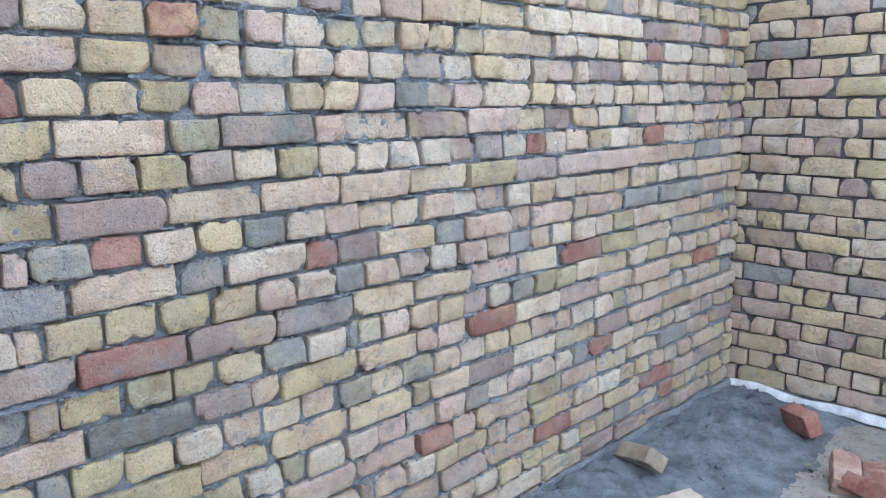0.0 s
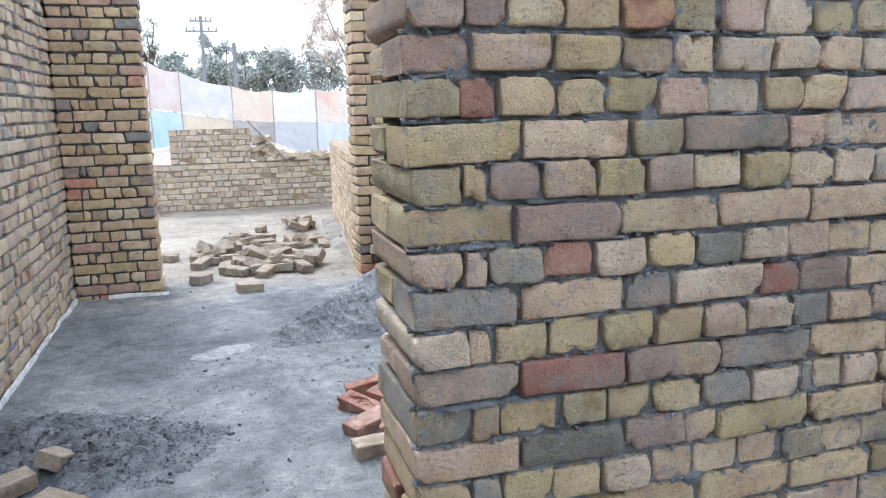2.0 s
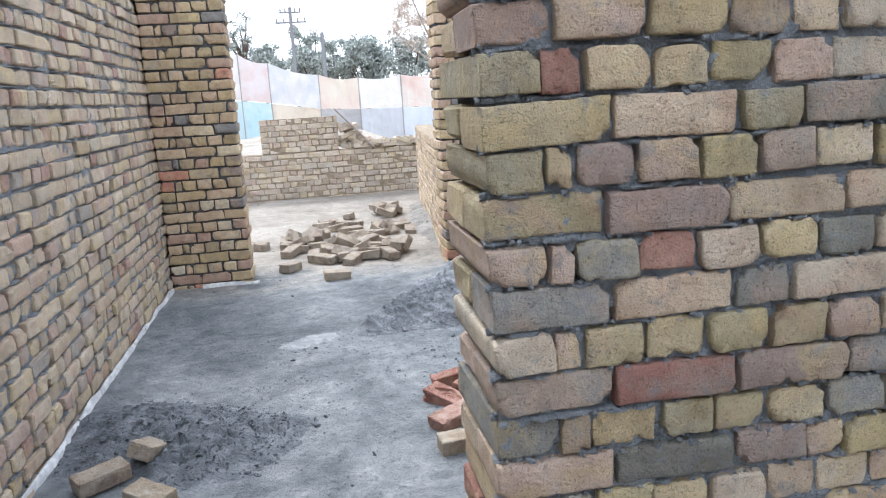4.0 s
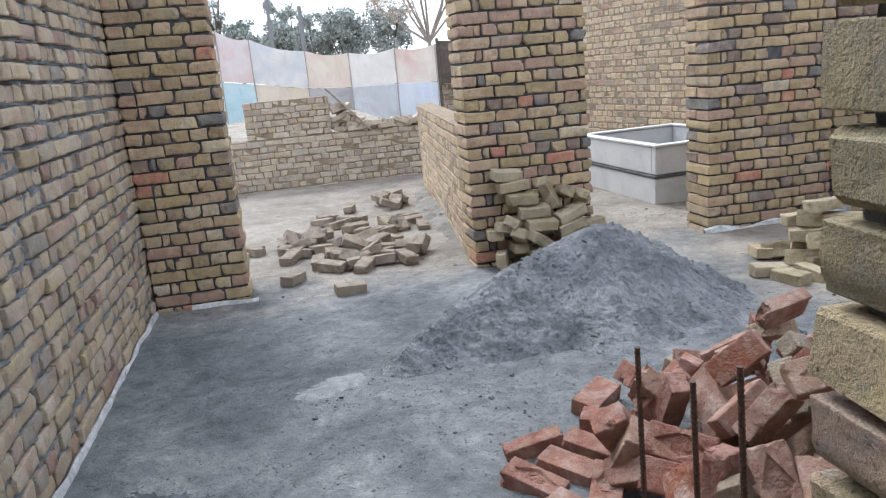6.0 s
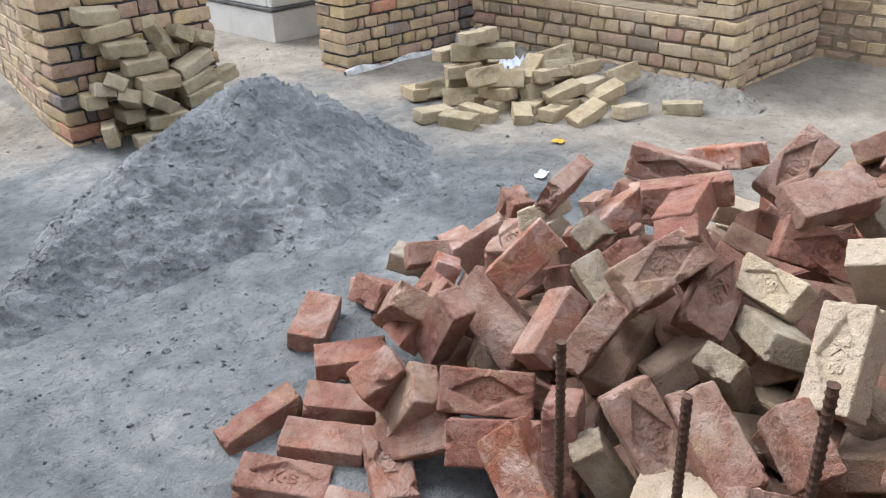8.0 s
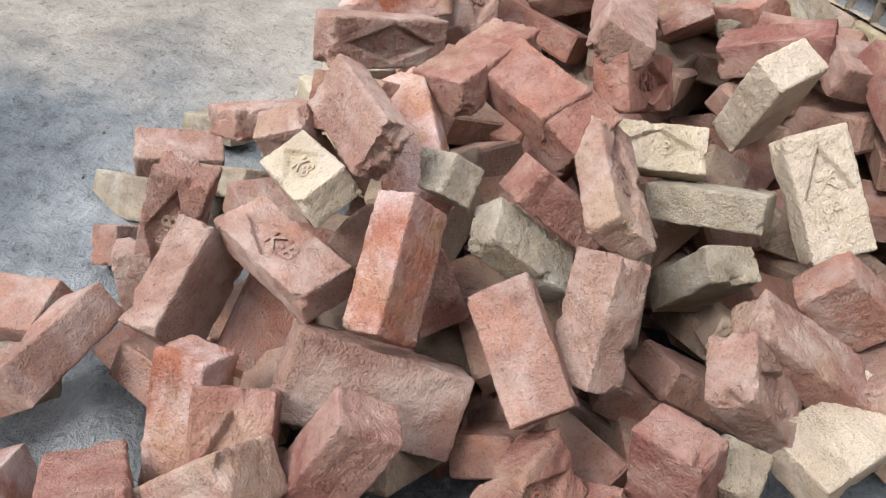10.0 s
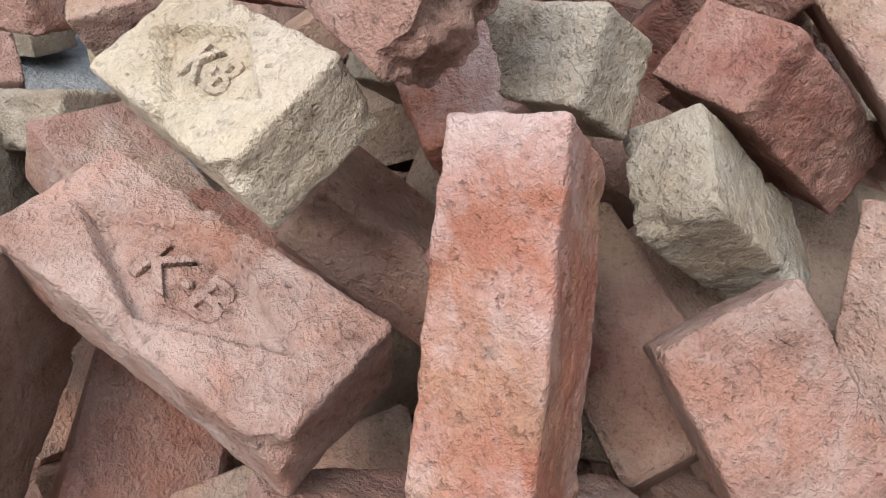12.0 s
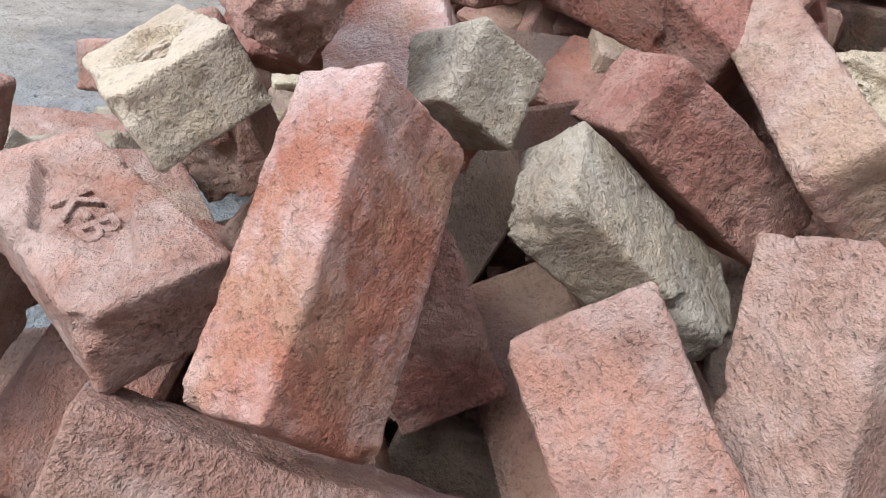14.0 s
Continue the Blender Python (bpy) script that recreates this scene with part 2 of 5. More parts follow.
def ground_material():
    """Cement dust over the floor of the room, earth outside it; the edge between them wanders."""
    m, nt, bsdf = mat_new("dusty_ground")
    pos = n_pos(nt)
    sep = nt.nodes.new("ShaderNodeSeparateXYZ")
    nt.links.new(pos, sep.inputs[0])
    a = n_noise(nt, pos, 1.3, 6.0, 0.62, 0.6)
    b = n_noise(nt, pos, 9.0, 7.0, 0.7, 0.4)
    f = n_noise(nt, pos, 150.0, 4.0, 0.7)
    mixed = n_math(nt, 'ADD', n_math(nt, 'MULTIPLY', a, 0.6), n_math(nt, 'MULTIPLY', b, 0.4))
    grey = n_ramp(nt, mixed, [(0.34, (0.09, 0.10, 0.107)), (0.45, (0.175, 0.189, 0.198)), (0.55, (0.265, 0.278, 0.284)), (0.66, (0.43, 0.44, 0.437))])
    tan = n_ramp(nt, mixed, [(0.33, (0.19, 0.168, 0.142)), (0.46, (0.29, 0.258, 0.218)), (0.57, (0.38, 0.342, 0.292)), (0.68, (0.46, 0.42, 0.365))])
    wob = n_math(nt, 'MULTIPLY', n_math(nt, 'SUBTRACT', a, 0.5), 3.0)
    fy = n_range(nt, n_math(nt, 'ADD', sep.outputs[1], wob), 4.7, 5.6)
    fx = n_range(nt, n_math(nt, 'ADD', sep.outputs[0], wob), 1.7, 2.6)
    fn = n_range(nt, n_math(nt, 'ADD', sep.outputs[1], wob), -0.2, -0.8)
    edge = n_math(nt, 'MAXIMUM', n_math(nt, 'MAXIMUM', fy, fx), n_math(nt, 'MULTIPLY', fn, 0.8))
    c = n_mix(nt, edge, grey, tan)
    fleck = n_noise(nt, pos, 34.0, 5.0, 0.65, 0.8)
    c = n_mix(nt, n_range(nt, fleck, 0.32, 0.44, 0.75, 0.0), c, n_mix(nt, 1.0, c, (0.42, 0.42, 0.43), 'MULTIPLY'))
    c = n_mix(nt, n_range(nt, fleck, 0.60, 0.72, 0.0, 0.4), c, n_mix(nt, 1.0, c, (1.4, 1.4, 1.38), 'MULTIPLY'))
    c = n_mix(nt, n_range(nt, f, 0.3, 0.5, 0.35, 0.0), c, n_mix(nt, 1.0, c, (0.5, 0.5, 0.5), 'MULTIPLY'))
    nt.links.new(c, bsdf.inputs["Base Color"])
    bsdf.inputs["Roughness"].default_value = 0.93
    n_bump(nt, bsdf, n_math(nt, 'ADD', n_math(nt, 'ADD', b, n_math(nt, 'MULTIPLY', fleck, 0.5)), n_math(nt, 'MULTIPLY', f, 0.25)), 1.0, 0.035)
    return m


m_ground = ground_material()


def plain_material(name, col, rough=0.6, metal=0.0, var=0.15, scale=30.0, bump=0.0):
    m, nt, bsdf = mat_new(name)
    pos = n_pos(nt)
    a = n_noise(nt, pos, scale, 5.0, 0.65)
    c = n_mix(nt, n_range(nt, a, 0.3, 0.7), tuple(v * (1 - var) for v in col), tuple(min(1, v * (1 + var)) for v in col))
    nt.links.new(c, bsdf.inputs["Base Color"])
    bsdf.inputs["Roughness"].default_value, bsdf.inputs["Metallic"].default_value = rough, metal
    if bump:
        n_bump(nt, bsdf, a, 0.6, bump)
    return m


m_rebar = plain_material("rusty_steel", (0.10, 0.06, 0.045), 0.7, 0.5, 0.4, 90.0, 0.002)


# ---- building helpers ----
def part(name, bm, material, parent, label=""):
    me = bpy.data.meshes.new(name)
    bm.to_mesh(me)
    bm.free()
    me.materials.append(material)
    ob = new(name, me)
    ob.parent = parent
    if label:
        tagged(ob, label)
    return ob


def empty(name, m, label, category, group="", kind=""):
    ob = new(name)
    ob.matrix_basis = m
    return tagged(ob, label, category, group, kind)


def raw_box(sx, sy, sz, ch):
    """Verts and faces of a box with chamfered edges, centred."""
    h = (sx / 2, sy / 2, sz / 2)
    idx, verts, faces = {}, [], []
    for a in (-1, 1):
        for b in (-1, 1):
            for c in (-1, 1):
                s = (a, b, c)
                for k in range(3):
                    idx[s, k] = len(verts)
                    verts.append([s[i] * (h[i] if i == k else h[i] - ch) for i in range(3)])
    for k in range(3):
        i, j = (k + 1) % 3, (k + 2) % 3
        for sg in (-1, 1):
            ring = []
            for u, v in ((-1, -1), (1, -1), (1, 1), (-1, 1)):
                s = [0, 0, 0]
                s[k], s[i], s[j] = sg, u, v
                ring.append(idx[tuple(s), k])
            faces.append(ring if sg > 0 else ring[::-1])
        for u in (-1, 1):
            for v in (-1, 1):
                s0, s1 = [0, 0, 0], [0, 0, 0]
                s0[k], s1[k] = -1, 1
                s0[i] = s1[i] = u
                s0[j] = s1[j] = v
                ring = [idx[tuple(s0), i], idx[tuple(s1), i], idx[tuple(s1), j], idx[tuple(s0), j]]
                faces.append(ring if u * v < 0 else ring[::-1])
    for a in (-1, 1):
        for b in (-1, 1):
            for c in (-1, 1):
                ring = [idx[(a, b, c), 0], idx[(a, b, c), 1], idx[(a, b, c), 2]]
                faces.append(ring if a * b * c > 0 else ring[::-1])
    return verts, faces


def rough_brick(sx, sy, sz, rng, ch=0.007, jit=0.004):
    """A hand-made brick: chamfered, each corner pulled about a little."""
    verts, faces = raw_box(sx, sy, sz, ch * rng.uniform(0.7, 1.5))
    pull = {}
    for v in verts:
        key = tuple(1 if q > 0 else -1 for q in v)
        if key not in pull:
            pull[key] = [rng.uniform(-jit, jit) for _ in range(3)]
            if rng.random() < 0.12:
                pull[key] = [-key[i] * rng.uniform(0.002, 0.007) for i in range(3)]
        for i in range(3):
            v[i] += pull[key][i] + rng.uniform(-0.0012, 0.0012)
    return verts, faces


def hand_brick(sx, sy, sz, rng, r=0.0045, nx=7, nz=5, wob=0.005):
    """A moulded brick lying in a wall: its outer face (towards -y) is pillowed, uneven and chipped, its body runs back into the mortar."""
    off = Vector((rng.uniform(-60, 60), rng.uniform(-60, 60), rng.uniform(-60, 60)))
    r *= rng.uniform(0.8, 1.5)
    xs = [0.0, 0.3 * r, r] + [r + (sx - 2 * r) * i / (nx - 3) for i in range(1, nx - 3)] + [sx - r, sx - 0.3 * r, sx]
    zs = [0.0, 0.3 * r, r] + [r + (sz - 2 * r) * i / (nz - 3) for i in range(1, nz - 3)] + [sz - r, sz - 0.3 * r, sz]
    tilt, lean = rng.uniform(-0.03, 0.03), rng.uniform(-0.05, 0.05)
    chips = [(rng.choice((0.0, sx)), rng.choice((0.0, sz)), rng.uniform(0.008, 0.024)) for _ in range(rng.choice((1, 1, 2, 2, 3)))]
    if rng.random() < 0.5:
        chips.append((rng.uniform(0.1, 0.9) * sx, rng.choice((0.0, sz)), rng.uniform(0.006, 0.016)))
    verts, faces = [], []
    n, m = len(xs), len(zs)
    for z in zs:
        for x in xs:
            q = Vector((x, 0, z)) + off
            ex, ez = min(x, sx - x), min(z, sz - z)
            back = 0.0
            for e in (ex, ez):
                if e < r:
                    back += r - math.sqrt(max(0.0, r * r - (r - e) ** 2))
            back += 0.0042 * noise.noise(q * 20) + 0.0034 * noise.noise(q * 55) + 0.002 * noise.noise(q * 120)
            px, pz = x, z
            for cx, cz, rad in chips:
                gap = rad * (1 + 0.5 * noise.noise(q * 90)) - math.hypot(x - cx, z - cz)
                if gap > 0:
                    back += gap * 0.9
                    px += (0.35 if cx < sx / 2 else -0.35) * gap
                    pz += (0.35 if cz < sz / 2 else -0.35) * gap
            px += wob * (noise.noise(Vector((z * 14, 1.5, 0)) + off) + 0.5 * noise.noise(Vector((z * 70, 1.5, 0)) + off)) * (1 if ex < r else 0.4)
            pz += wob * (0.7 * noise.noise(Vector((x * 9, 7.5, 0)) + off) + 0.5 * noise.noise(Vector((x * 65, 7.5, 0)) + off)) * (1 if ez < r else 0.4) + tilt * (x - sx / 2)
            verts.append((px - sx / 2, -sy / 2 + back + lean * (z - sz / 2), pz - sz / 2))
    for j in range(m - 1):
        for i in range(n - 1):
            p = j * n + i
            faces.append([p, p + 1, p + n + 1, p + n])
    edge = [i for i in range(n)] + [j * n + n - 1 for j in range(1, m)] + [(m - 1) * n + i for i in range(n - 2, -1, -1)] + [j * n for j in range(m - 2, 0, -1)]
    base, k = len(verts), len(edge)
    verts += [verts[p] for p in edge] + [(verts[p][0], sy / 2, verts[p][2]) for p in edge]
    for q in range(k):
        nxt = (q + 1) % k
        faces.append([base + nxt, base + q, base + k + q, base + k + nxt])
    return verts, faces

brick_cache = {}


def brick_mesh(sx, sy, sz, variant, material, ch=0.007, jit=0.004):
    key = (round(sx, 3), round(sy, 3), round(sz, 3), variant, material.name)
    if key not in brick_cache:
        v, f = rough_brick(sx, sy, sz, random.Random(repr(key[:4])), ch, jit)
        me = bpy.data.meshes.new("brick")
        me.from_pydata(v, [], f)
        me.materials.append(material)
        me.polygons.foreach_set("use_smooth", [True] * len(me.polygons))
        me.normals_split_custom_set_from_vertices([[s if q == k else 0.0 for q in range(3)] for a in (-1.0, 1.0) for b in (-1.0, 1.0) for c in (-1.0, 1.0) for k, s in enumerate((a, b, c))])
        brick_cache[key] = me
    return brick_cache[key]


def add_verts(store, v, f, m=None):
    base = len(store[0])
    store[0].extend(tuple(m @ Vector(q)) if m is not None else tuple(q) for q in v)
    store[1].extend([base + i for i in ring] for ring in f)


def mesh_object(name, store, material, parent=None, smooth=False):
    me = bpy.data.meshes.new(name)
    me.from_pydata(store[0], [], store[1])
    me.materials.append(material)
    if smooth:
        me.polygons.foreach_set("use_smooth", [True] * len(me.polygons))
    ob = new(name, me)
    ob.parent = parent
    return ob


PITCH, BH = 0.0853, 0.076
NEAR_PITCH = 0.0795


def core_mesh(length, height, thick, inset, step, amp, seed):
    """The mortar body of a wall: a closed box whose faces bulge unevenly."""
    bm = bmesh.new()
    bmesh.ops.create_cube(bm, size=1)
    for v in bm.verts:
        v.co = Vector((inset + (v.co.x + 0.5) * (length - 2 * inset), inset + (v.co.y + 0.5) * (thick - 2 * inset), (v.co.z + 0.5) * height))
    if step:
        for axis, size in ((0, length), (2, height)):
            n = int(size / step)
            for k in range(1, n):
                co = [0, 0, 0]
                co[axis] = size * k / n
                no = [0, 0, 0]
                no[axis] = 1
                bmesh.ops.bisect_plane(bm, geom=bm.verts[:] + bm.edges[:] + bm.faces[:], plane_co=co, plane_no=no)
        for v in bm.verts:
            q = v.co * 14 + Vector((seed, seed * 3, 0))
            k = noise.noise(q) + 0.5 * noise.noise(q * 2.7)
            v.co.y += amp * k if v.co.y > thick / 2 else -amp * k
    return bm


def brick_wall(name, label, m, length, courses, thick, seed, piece_mat, joined_mat, mortar, singles=None, rows=None, skip=None, first=0, core_step=0.0, core_amp=0.0, inset=0.008,
               rough=0.004, proud=0.003, joints=(0.006, 0.013), pitch=PITCH, high=BH, face=0):
    """English bond. Local x runs along the wall, its face looks along -y. singles(u, course) picks the bricks that are parts; face is the fineness of their outer side."""
    rng = random.Random(seed)
    top = empty(name, m, label, "brick wall", kind="structure")
    part("mortar", core_mesh(length, courses * pitch, thick, inset, core_step, core_amp, seed), mortar, top)
    rest = ([], [])
    wythe = thick / 2 if thick > 0.2 else thick
    for k in range(courses):
        z = k * pitch + pitch / 2
        stretch = (k + first) % 2 == 0
        for layer in ((0, 1) if (stretch and thick > 0.2) else (0,)):
            codes = list((rows or {}).get(k, "").split()) if layer == 0 else []
            u, n = 0.0, 0
            while u < length - 0.03:
                col = None
                w = (0.234 if rng.random() < 0.93 else 0.117) if stretch else (0.056 if n == 1 and not rows else 0.1165)
                if codes and codes[0][0] == "_":
                    gap = int(codes[0][1:]) / 1000
                    if gap < 0.045:
                        codes.pop(0)
                        u += gap
                        continue
                    w = min(w, gap)
                    codes[0] = "_" + str(round((gap - w) * 1000))
                elif codes:
                    tok = codes.pop(0)
                    w, col = int(tok[1:]) / 1000, tok[0]
                w = min(w, length - u)
                if w < 0.025:
                    break
                joint = rng.uniform(*joints)
                depth = (thick if w < 0.15 and not stretch else wythe) - 0.002
                bw = w - joint
                y = depth / 2 + 0.001 if layer == 0 else thick - depth / 2 - 0.001
                cx = u + w / 2
                if not (skip and skip(cx, z)):
                    bh = high + rng.uniform(-0.004, 0.004)
                    place = Matrix.Translation((cx, y + rng.uniform(-proud, proud), z + rng.uniform(-0.003, 0.003))) @ Euler((rng.uniform(-0.012, 0.012), rng.uniform(-0.014, 0.014), rng.uniform(-0.012, 0.012))).to_matrix().to_4x4()
                    if singles and layer == 0 and (col or singles(cx, k)):
                        mat = wall_mats[col] if col else piece_mat
                        if face:
                            ob = mesh_object("brick", hand_brick(bw, depth, bh, rng, nx=max(6, int(bw * 40 * face) + 4), nz=4 + face), mat, smooth=True)
                        else:
                            ob = new("brick", brick_mesh(round(bw * 100) / 100, depth, high, rng.randrange(7), mat, 0.009, rough))
                        ob.parent = top
                        ob.matrix_basis = place
                    elif face and layer == 0:
                        v, f = hand_brick(bw, depth, bh, rng, 0.009, 6, 5)
                        add_verts(rest, v, f, place)
                    else:
                        v, f = rough_brick(bw, depth, bh, rng, 0.007, rough)
                        add_verts(rest, v, f, place)
                u += w
                n += 1
    if rest[0]:
        tagged(mesh_object("brickwork", rest, joined_mat, top), kind="stuff")
    return top


# ---- ground ----
def ground_height(x, y):
    h = 0.02 + 0.018 * noise.noise(Vector((x * 0.8, y * 0.8, 0))) + 0.007 * noise.noise(Vector((x * 4, y * 4, 3))) + 0.0035 * noise.noise(Vector((x * 13, y * 13, 7)))
    return h


def ground_sheet():
    xs = [-400, -150, -60, -25, -12, -7, -4.5] + [-3 + 0.05 * i for i in range(181)] + [7, 9, 13, 25, 60, 150, 400]
    ys = [-400, -150, -60, -25, -12, -6, -4] + [-3 + 0.05 * i for i in range(281)] + [12, 14, 18, 25, 40, 60, 150, 400]
    store = ([(x, y, ground_height(x, y) if abs(x) < 12 and abs(y) < 18 else 0.02) for y in ys for x in xs], [])
    n = len(xs)
    for j in range(len(ys) - 1):
        for i in range(n - 1):
            store[1].append([j * n + i, j * n + i + 1, (j + 1) * n + i + 1, (j + 1) * n + i])
    return tagged(mesh_object("ground", store, m_ground, smooth=True), "grey cement-dusted floor and bare trodden earth", "ground", kind="structure")


ground_sheet()

# ---- walls of the unfinished house ----
# colour and length in millimetres of the bricks, course by course; a low line is left to chance
NEAR_ROWS = {
    21: "_968 w98 p141 y246 y208 w232 w448 m266 p211 p139 r90",
    20: "p114 m85 w119 y115 r115 o110 p109 w125 o106 _119 y113 y112 o117 w217 t124 w122 w120 w140 o85 w116 r119 w133 w112 t128 w135",
    19: "m130 p159 y148 m118 t98 w132 t116 t116 w128 p147 w123 y131 w141 t90 p137 w78 m213 t144 w135 t122 p94 w112 t111 p144",
    18: "o108 r70 y121 y104 o119 p113 w132 o99 y116 p123 k121 w110 p122 w106 w120 y118 w111 w124 w135 w105 t106 w120 w133 t111 p119 m147",
    17: "y225 t232 o124 k253 p91 w221 m234 p236 y148 m151 t152 w150 g98 p145 w140 t178 p217",
    16: "o111 y47 m115 p110 o114 p112 w115 o118 t119 w113 w113 w118 p115 m125 w121 r105 w113 t126 o134 w116 t119 r137 w104 w127 w138 t133",
    15: "o213 m231 t228 t235 t240 w241 o214 m226 p494 p237 t233 g238",
    14: "p109 p50 g115 r108 w120 y116 k119 w114 p116 t119 w103 p121 w118 p129 w120 t131 w113 t153 t97 y117 w109 o100 w159 w148 t223",
    13: "g222 t233 g113 w217 r105 m136 t221 g119 p219 p98 p230 t83 p121 p134 g250 g360",
    12: "w114 p52 o120 y117 o125 o114 p115 w117 g101 t122 p122 w113 p130 w117 g107 t111 w116 w134 w128 o137 w196 w161 t202",
    11: "p224 r234 m237 g245 t218 t244 p218 w212 _23 r238 o256 w277 t303",
    10: "g125 m61 y125 o111 o107 y125 g123 w127 _46 y85 w102 t109 o115 m111 w112 g119 o116 o119 w134 t218 w140 o160",
    9: "p230 k234 m151 p81 o243 t220 p85 p130 r230 w239 p249 t236 p262",
    8: "y119 g69 o111 y114 w117 t112 w114 p115 g111 w124 g124 t113 w115 y119 y110 p143 p89 w142 w132 o96",
    7: "_656 y244 y239 k67 t165 m226 w235 y251 m218 p255",
    6: "_684 o73 w124 w116 p116 w118 p118 g113 t106 p117 w136 w106 _108 r147 w160",
    5: "_681 p239 p231 r147 p110 p266 o195 p221 w214",
    4: "_982 p125 w108 o102 y143 t104 p125 o134 y121 t147 w156",
    3: "_1240 p216 p263 r202 p225 t251 r285",
}
brick_wall("wall_near", "rough brick wall of mixed yellow, pink and red bricks with grey mortar", pose(-0.228, 0, 0.0), 3.24, 30, 0.345, 3, m_mixed, m_mixed_i, m_mortar,
           singles=lambda u, k: u < 0.5 and k > 4 and k < 24, rows=NEAR_ROWS, first=1, core_step=0.03, core_amp=0.014, inset=0.030, proud=0.010, joints=(0.004, 0.015), pitch=NEAR_PITCH, high=0.069, face=3)
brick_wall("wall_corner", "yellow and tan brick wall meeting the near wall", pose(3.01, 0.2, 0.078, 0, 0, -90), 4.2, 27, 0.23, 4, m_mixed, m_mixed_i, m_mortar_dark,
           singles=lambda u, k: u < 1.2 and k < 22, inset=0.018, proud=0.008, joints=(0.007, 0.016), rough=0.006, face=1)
brick_wall("wall_left", "long tan brick wall with dusty joints", pose(-1.69, -4.0, -0.0353, 0, 0, 90), 9.35, 31, 0.23, 5, m_long, m_long_i, m_mortar,
           singles=lambda u, k: 6.2 < u < 8.6 and k < 16, inset=0.026, proud=0.014, rough=0.008, joints=(0.008, 0.019), high=0.070, face=2, first=1)
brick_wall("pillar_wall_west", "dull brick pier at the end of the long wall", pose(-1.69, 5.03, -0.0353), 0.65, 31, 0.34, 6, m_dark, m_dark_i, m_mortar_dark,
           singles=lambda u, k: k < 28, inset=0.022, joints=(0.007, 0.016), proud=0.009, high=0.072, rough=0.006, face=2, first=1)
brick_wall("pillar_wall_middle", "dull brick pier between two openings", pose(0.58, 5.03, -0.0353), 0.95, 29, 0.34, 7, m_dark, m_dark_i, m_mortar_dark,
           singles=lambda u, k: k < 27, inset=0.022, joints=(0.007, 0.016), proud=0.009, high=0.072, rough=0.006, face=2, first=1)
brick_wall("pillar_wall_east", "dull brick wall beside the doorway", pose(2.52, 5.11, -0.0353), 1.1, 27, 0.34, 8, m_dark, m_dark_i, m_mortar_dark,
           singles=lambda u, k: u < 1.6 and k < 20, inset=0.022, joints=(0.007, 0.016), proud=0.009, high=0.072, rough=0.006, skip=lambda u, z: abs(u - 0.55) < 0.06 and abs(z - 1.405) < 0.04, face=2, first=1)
brick_wall("low_wall_yard", "low yellow brick wall with a cement cap", pose(0.83, 5.37, -0.0653, 0, 0, 84.5), 3.85, 13, 0.23, 9, m_bright, m_bright_i, m_mortar_tan,
           singles=lambda u, k: u < 2.4, first=1)
brick_wall("low_wall_east", "low brick sill wall of warm bricks", pose(3.65, 5.0, -0.0353, 0, 0, -90), 2.14, 6, 0.23, 10, m_bright, m_bright_i, m_mortar_tan, singles=lambda u, k: True, inset=0.02, high=0.072, face=1, first=1)
brick_wall("post_wall_east", "yellow brick post at the end of the sill wall", pose(3.66, 2.9, -0.0353), 1.3, 10, 0.23, 11, m_bright, m_bright_i, m_mortar_dark, singles=lambda u, k: True, inset=0.02, high=0.072, face=1, first=1)
brick_wall("wall_neighbour", "bright yellow brick wall of the neighbouring room", pose(5.0, 8.0, 0.0, 0, 0, -90), 7.0, 26, 0.23, 12, m_bright, m_bright_i, m_mortar_tan, inset=0.006, singles=lambda u, k: 2.2 < u < 4.3 and k < 20)
brick_wall("wall_behind_tank", "bright sunlit yellow brick wall with a toothed end", pose(3.70, 10.4, 0.0, 0, 0, -78), 2.6, 30, 0.23, 13, m_bright, m_bright_i, m_mortar_tan, inset=0.006)
brick_wall("wall_ruin", "dusty half-fallen boundary wall of stacked bricks", pose(-3.2, 10.4, -0.05, 0, 0, 1), 5.6, 9, 0.3, 14, m_ruin_i, m_ruin_i, m_mortar_tan, inset=0.012, rough=0.008, proud=0.012)
brick_wall("wall_ruin_upper", "upper courses of the dusty boundary wall", pose(-1.2, 10.5, 0.72, 0, 0, 1), 1.17, 6, 0.23, 15, m_ruin_i, m_ruin_i, m_mortar_tan, inset=0.012, rough=0.008, proud=0.012)
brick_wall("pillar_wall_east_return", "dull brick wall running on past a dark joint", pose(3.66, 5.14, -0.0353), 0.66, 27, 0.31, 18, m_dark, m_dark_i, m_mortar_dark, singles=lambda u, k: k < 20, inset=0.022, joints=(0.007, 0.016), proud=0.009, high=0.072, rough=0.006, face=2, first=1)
brick_wall("pilaster_neighbour", "bright yellow brick pilaster on the neighbouring wall", pose(4.88, 5.1, 0.0, 0, 0, -90), 0.3, 26, 0.118, 19, m_bright, m_bright_i, m_mortar_tan, inset=0.006)
brick_wall("wall_rubble_far", "grey rubble wall at the back of the yard", pose(1.9, 12.3, 0.0), 4.0, 15, 0.3, 20, m_ruin_i, m_ruin_i, m_mortar_tan, inset=0.012, rough=0.01, proud=0.02)


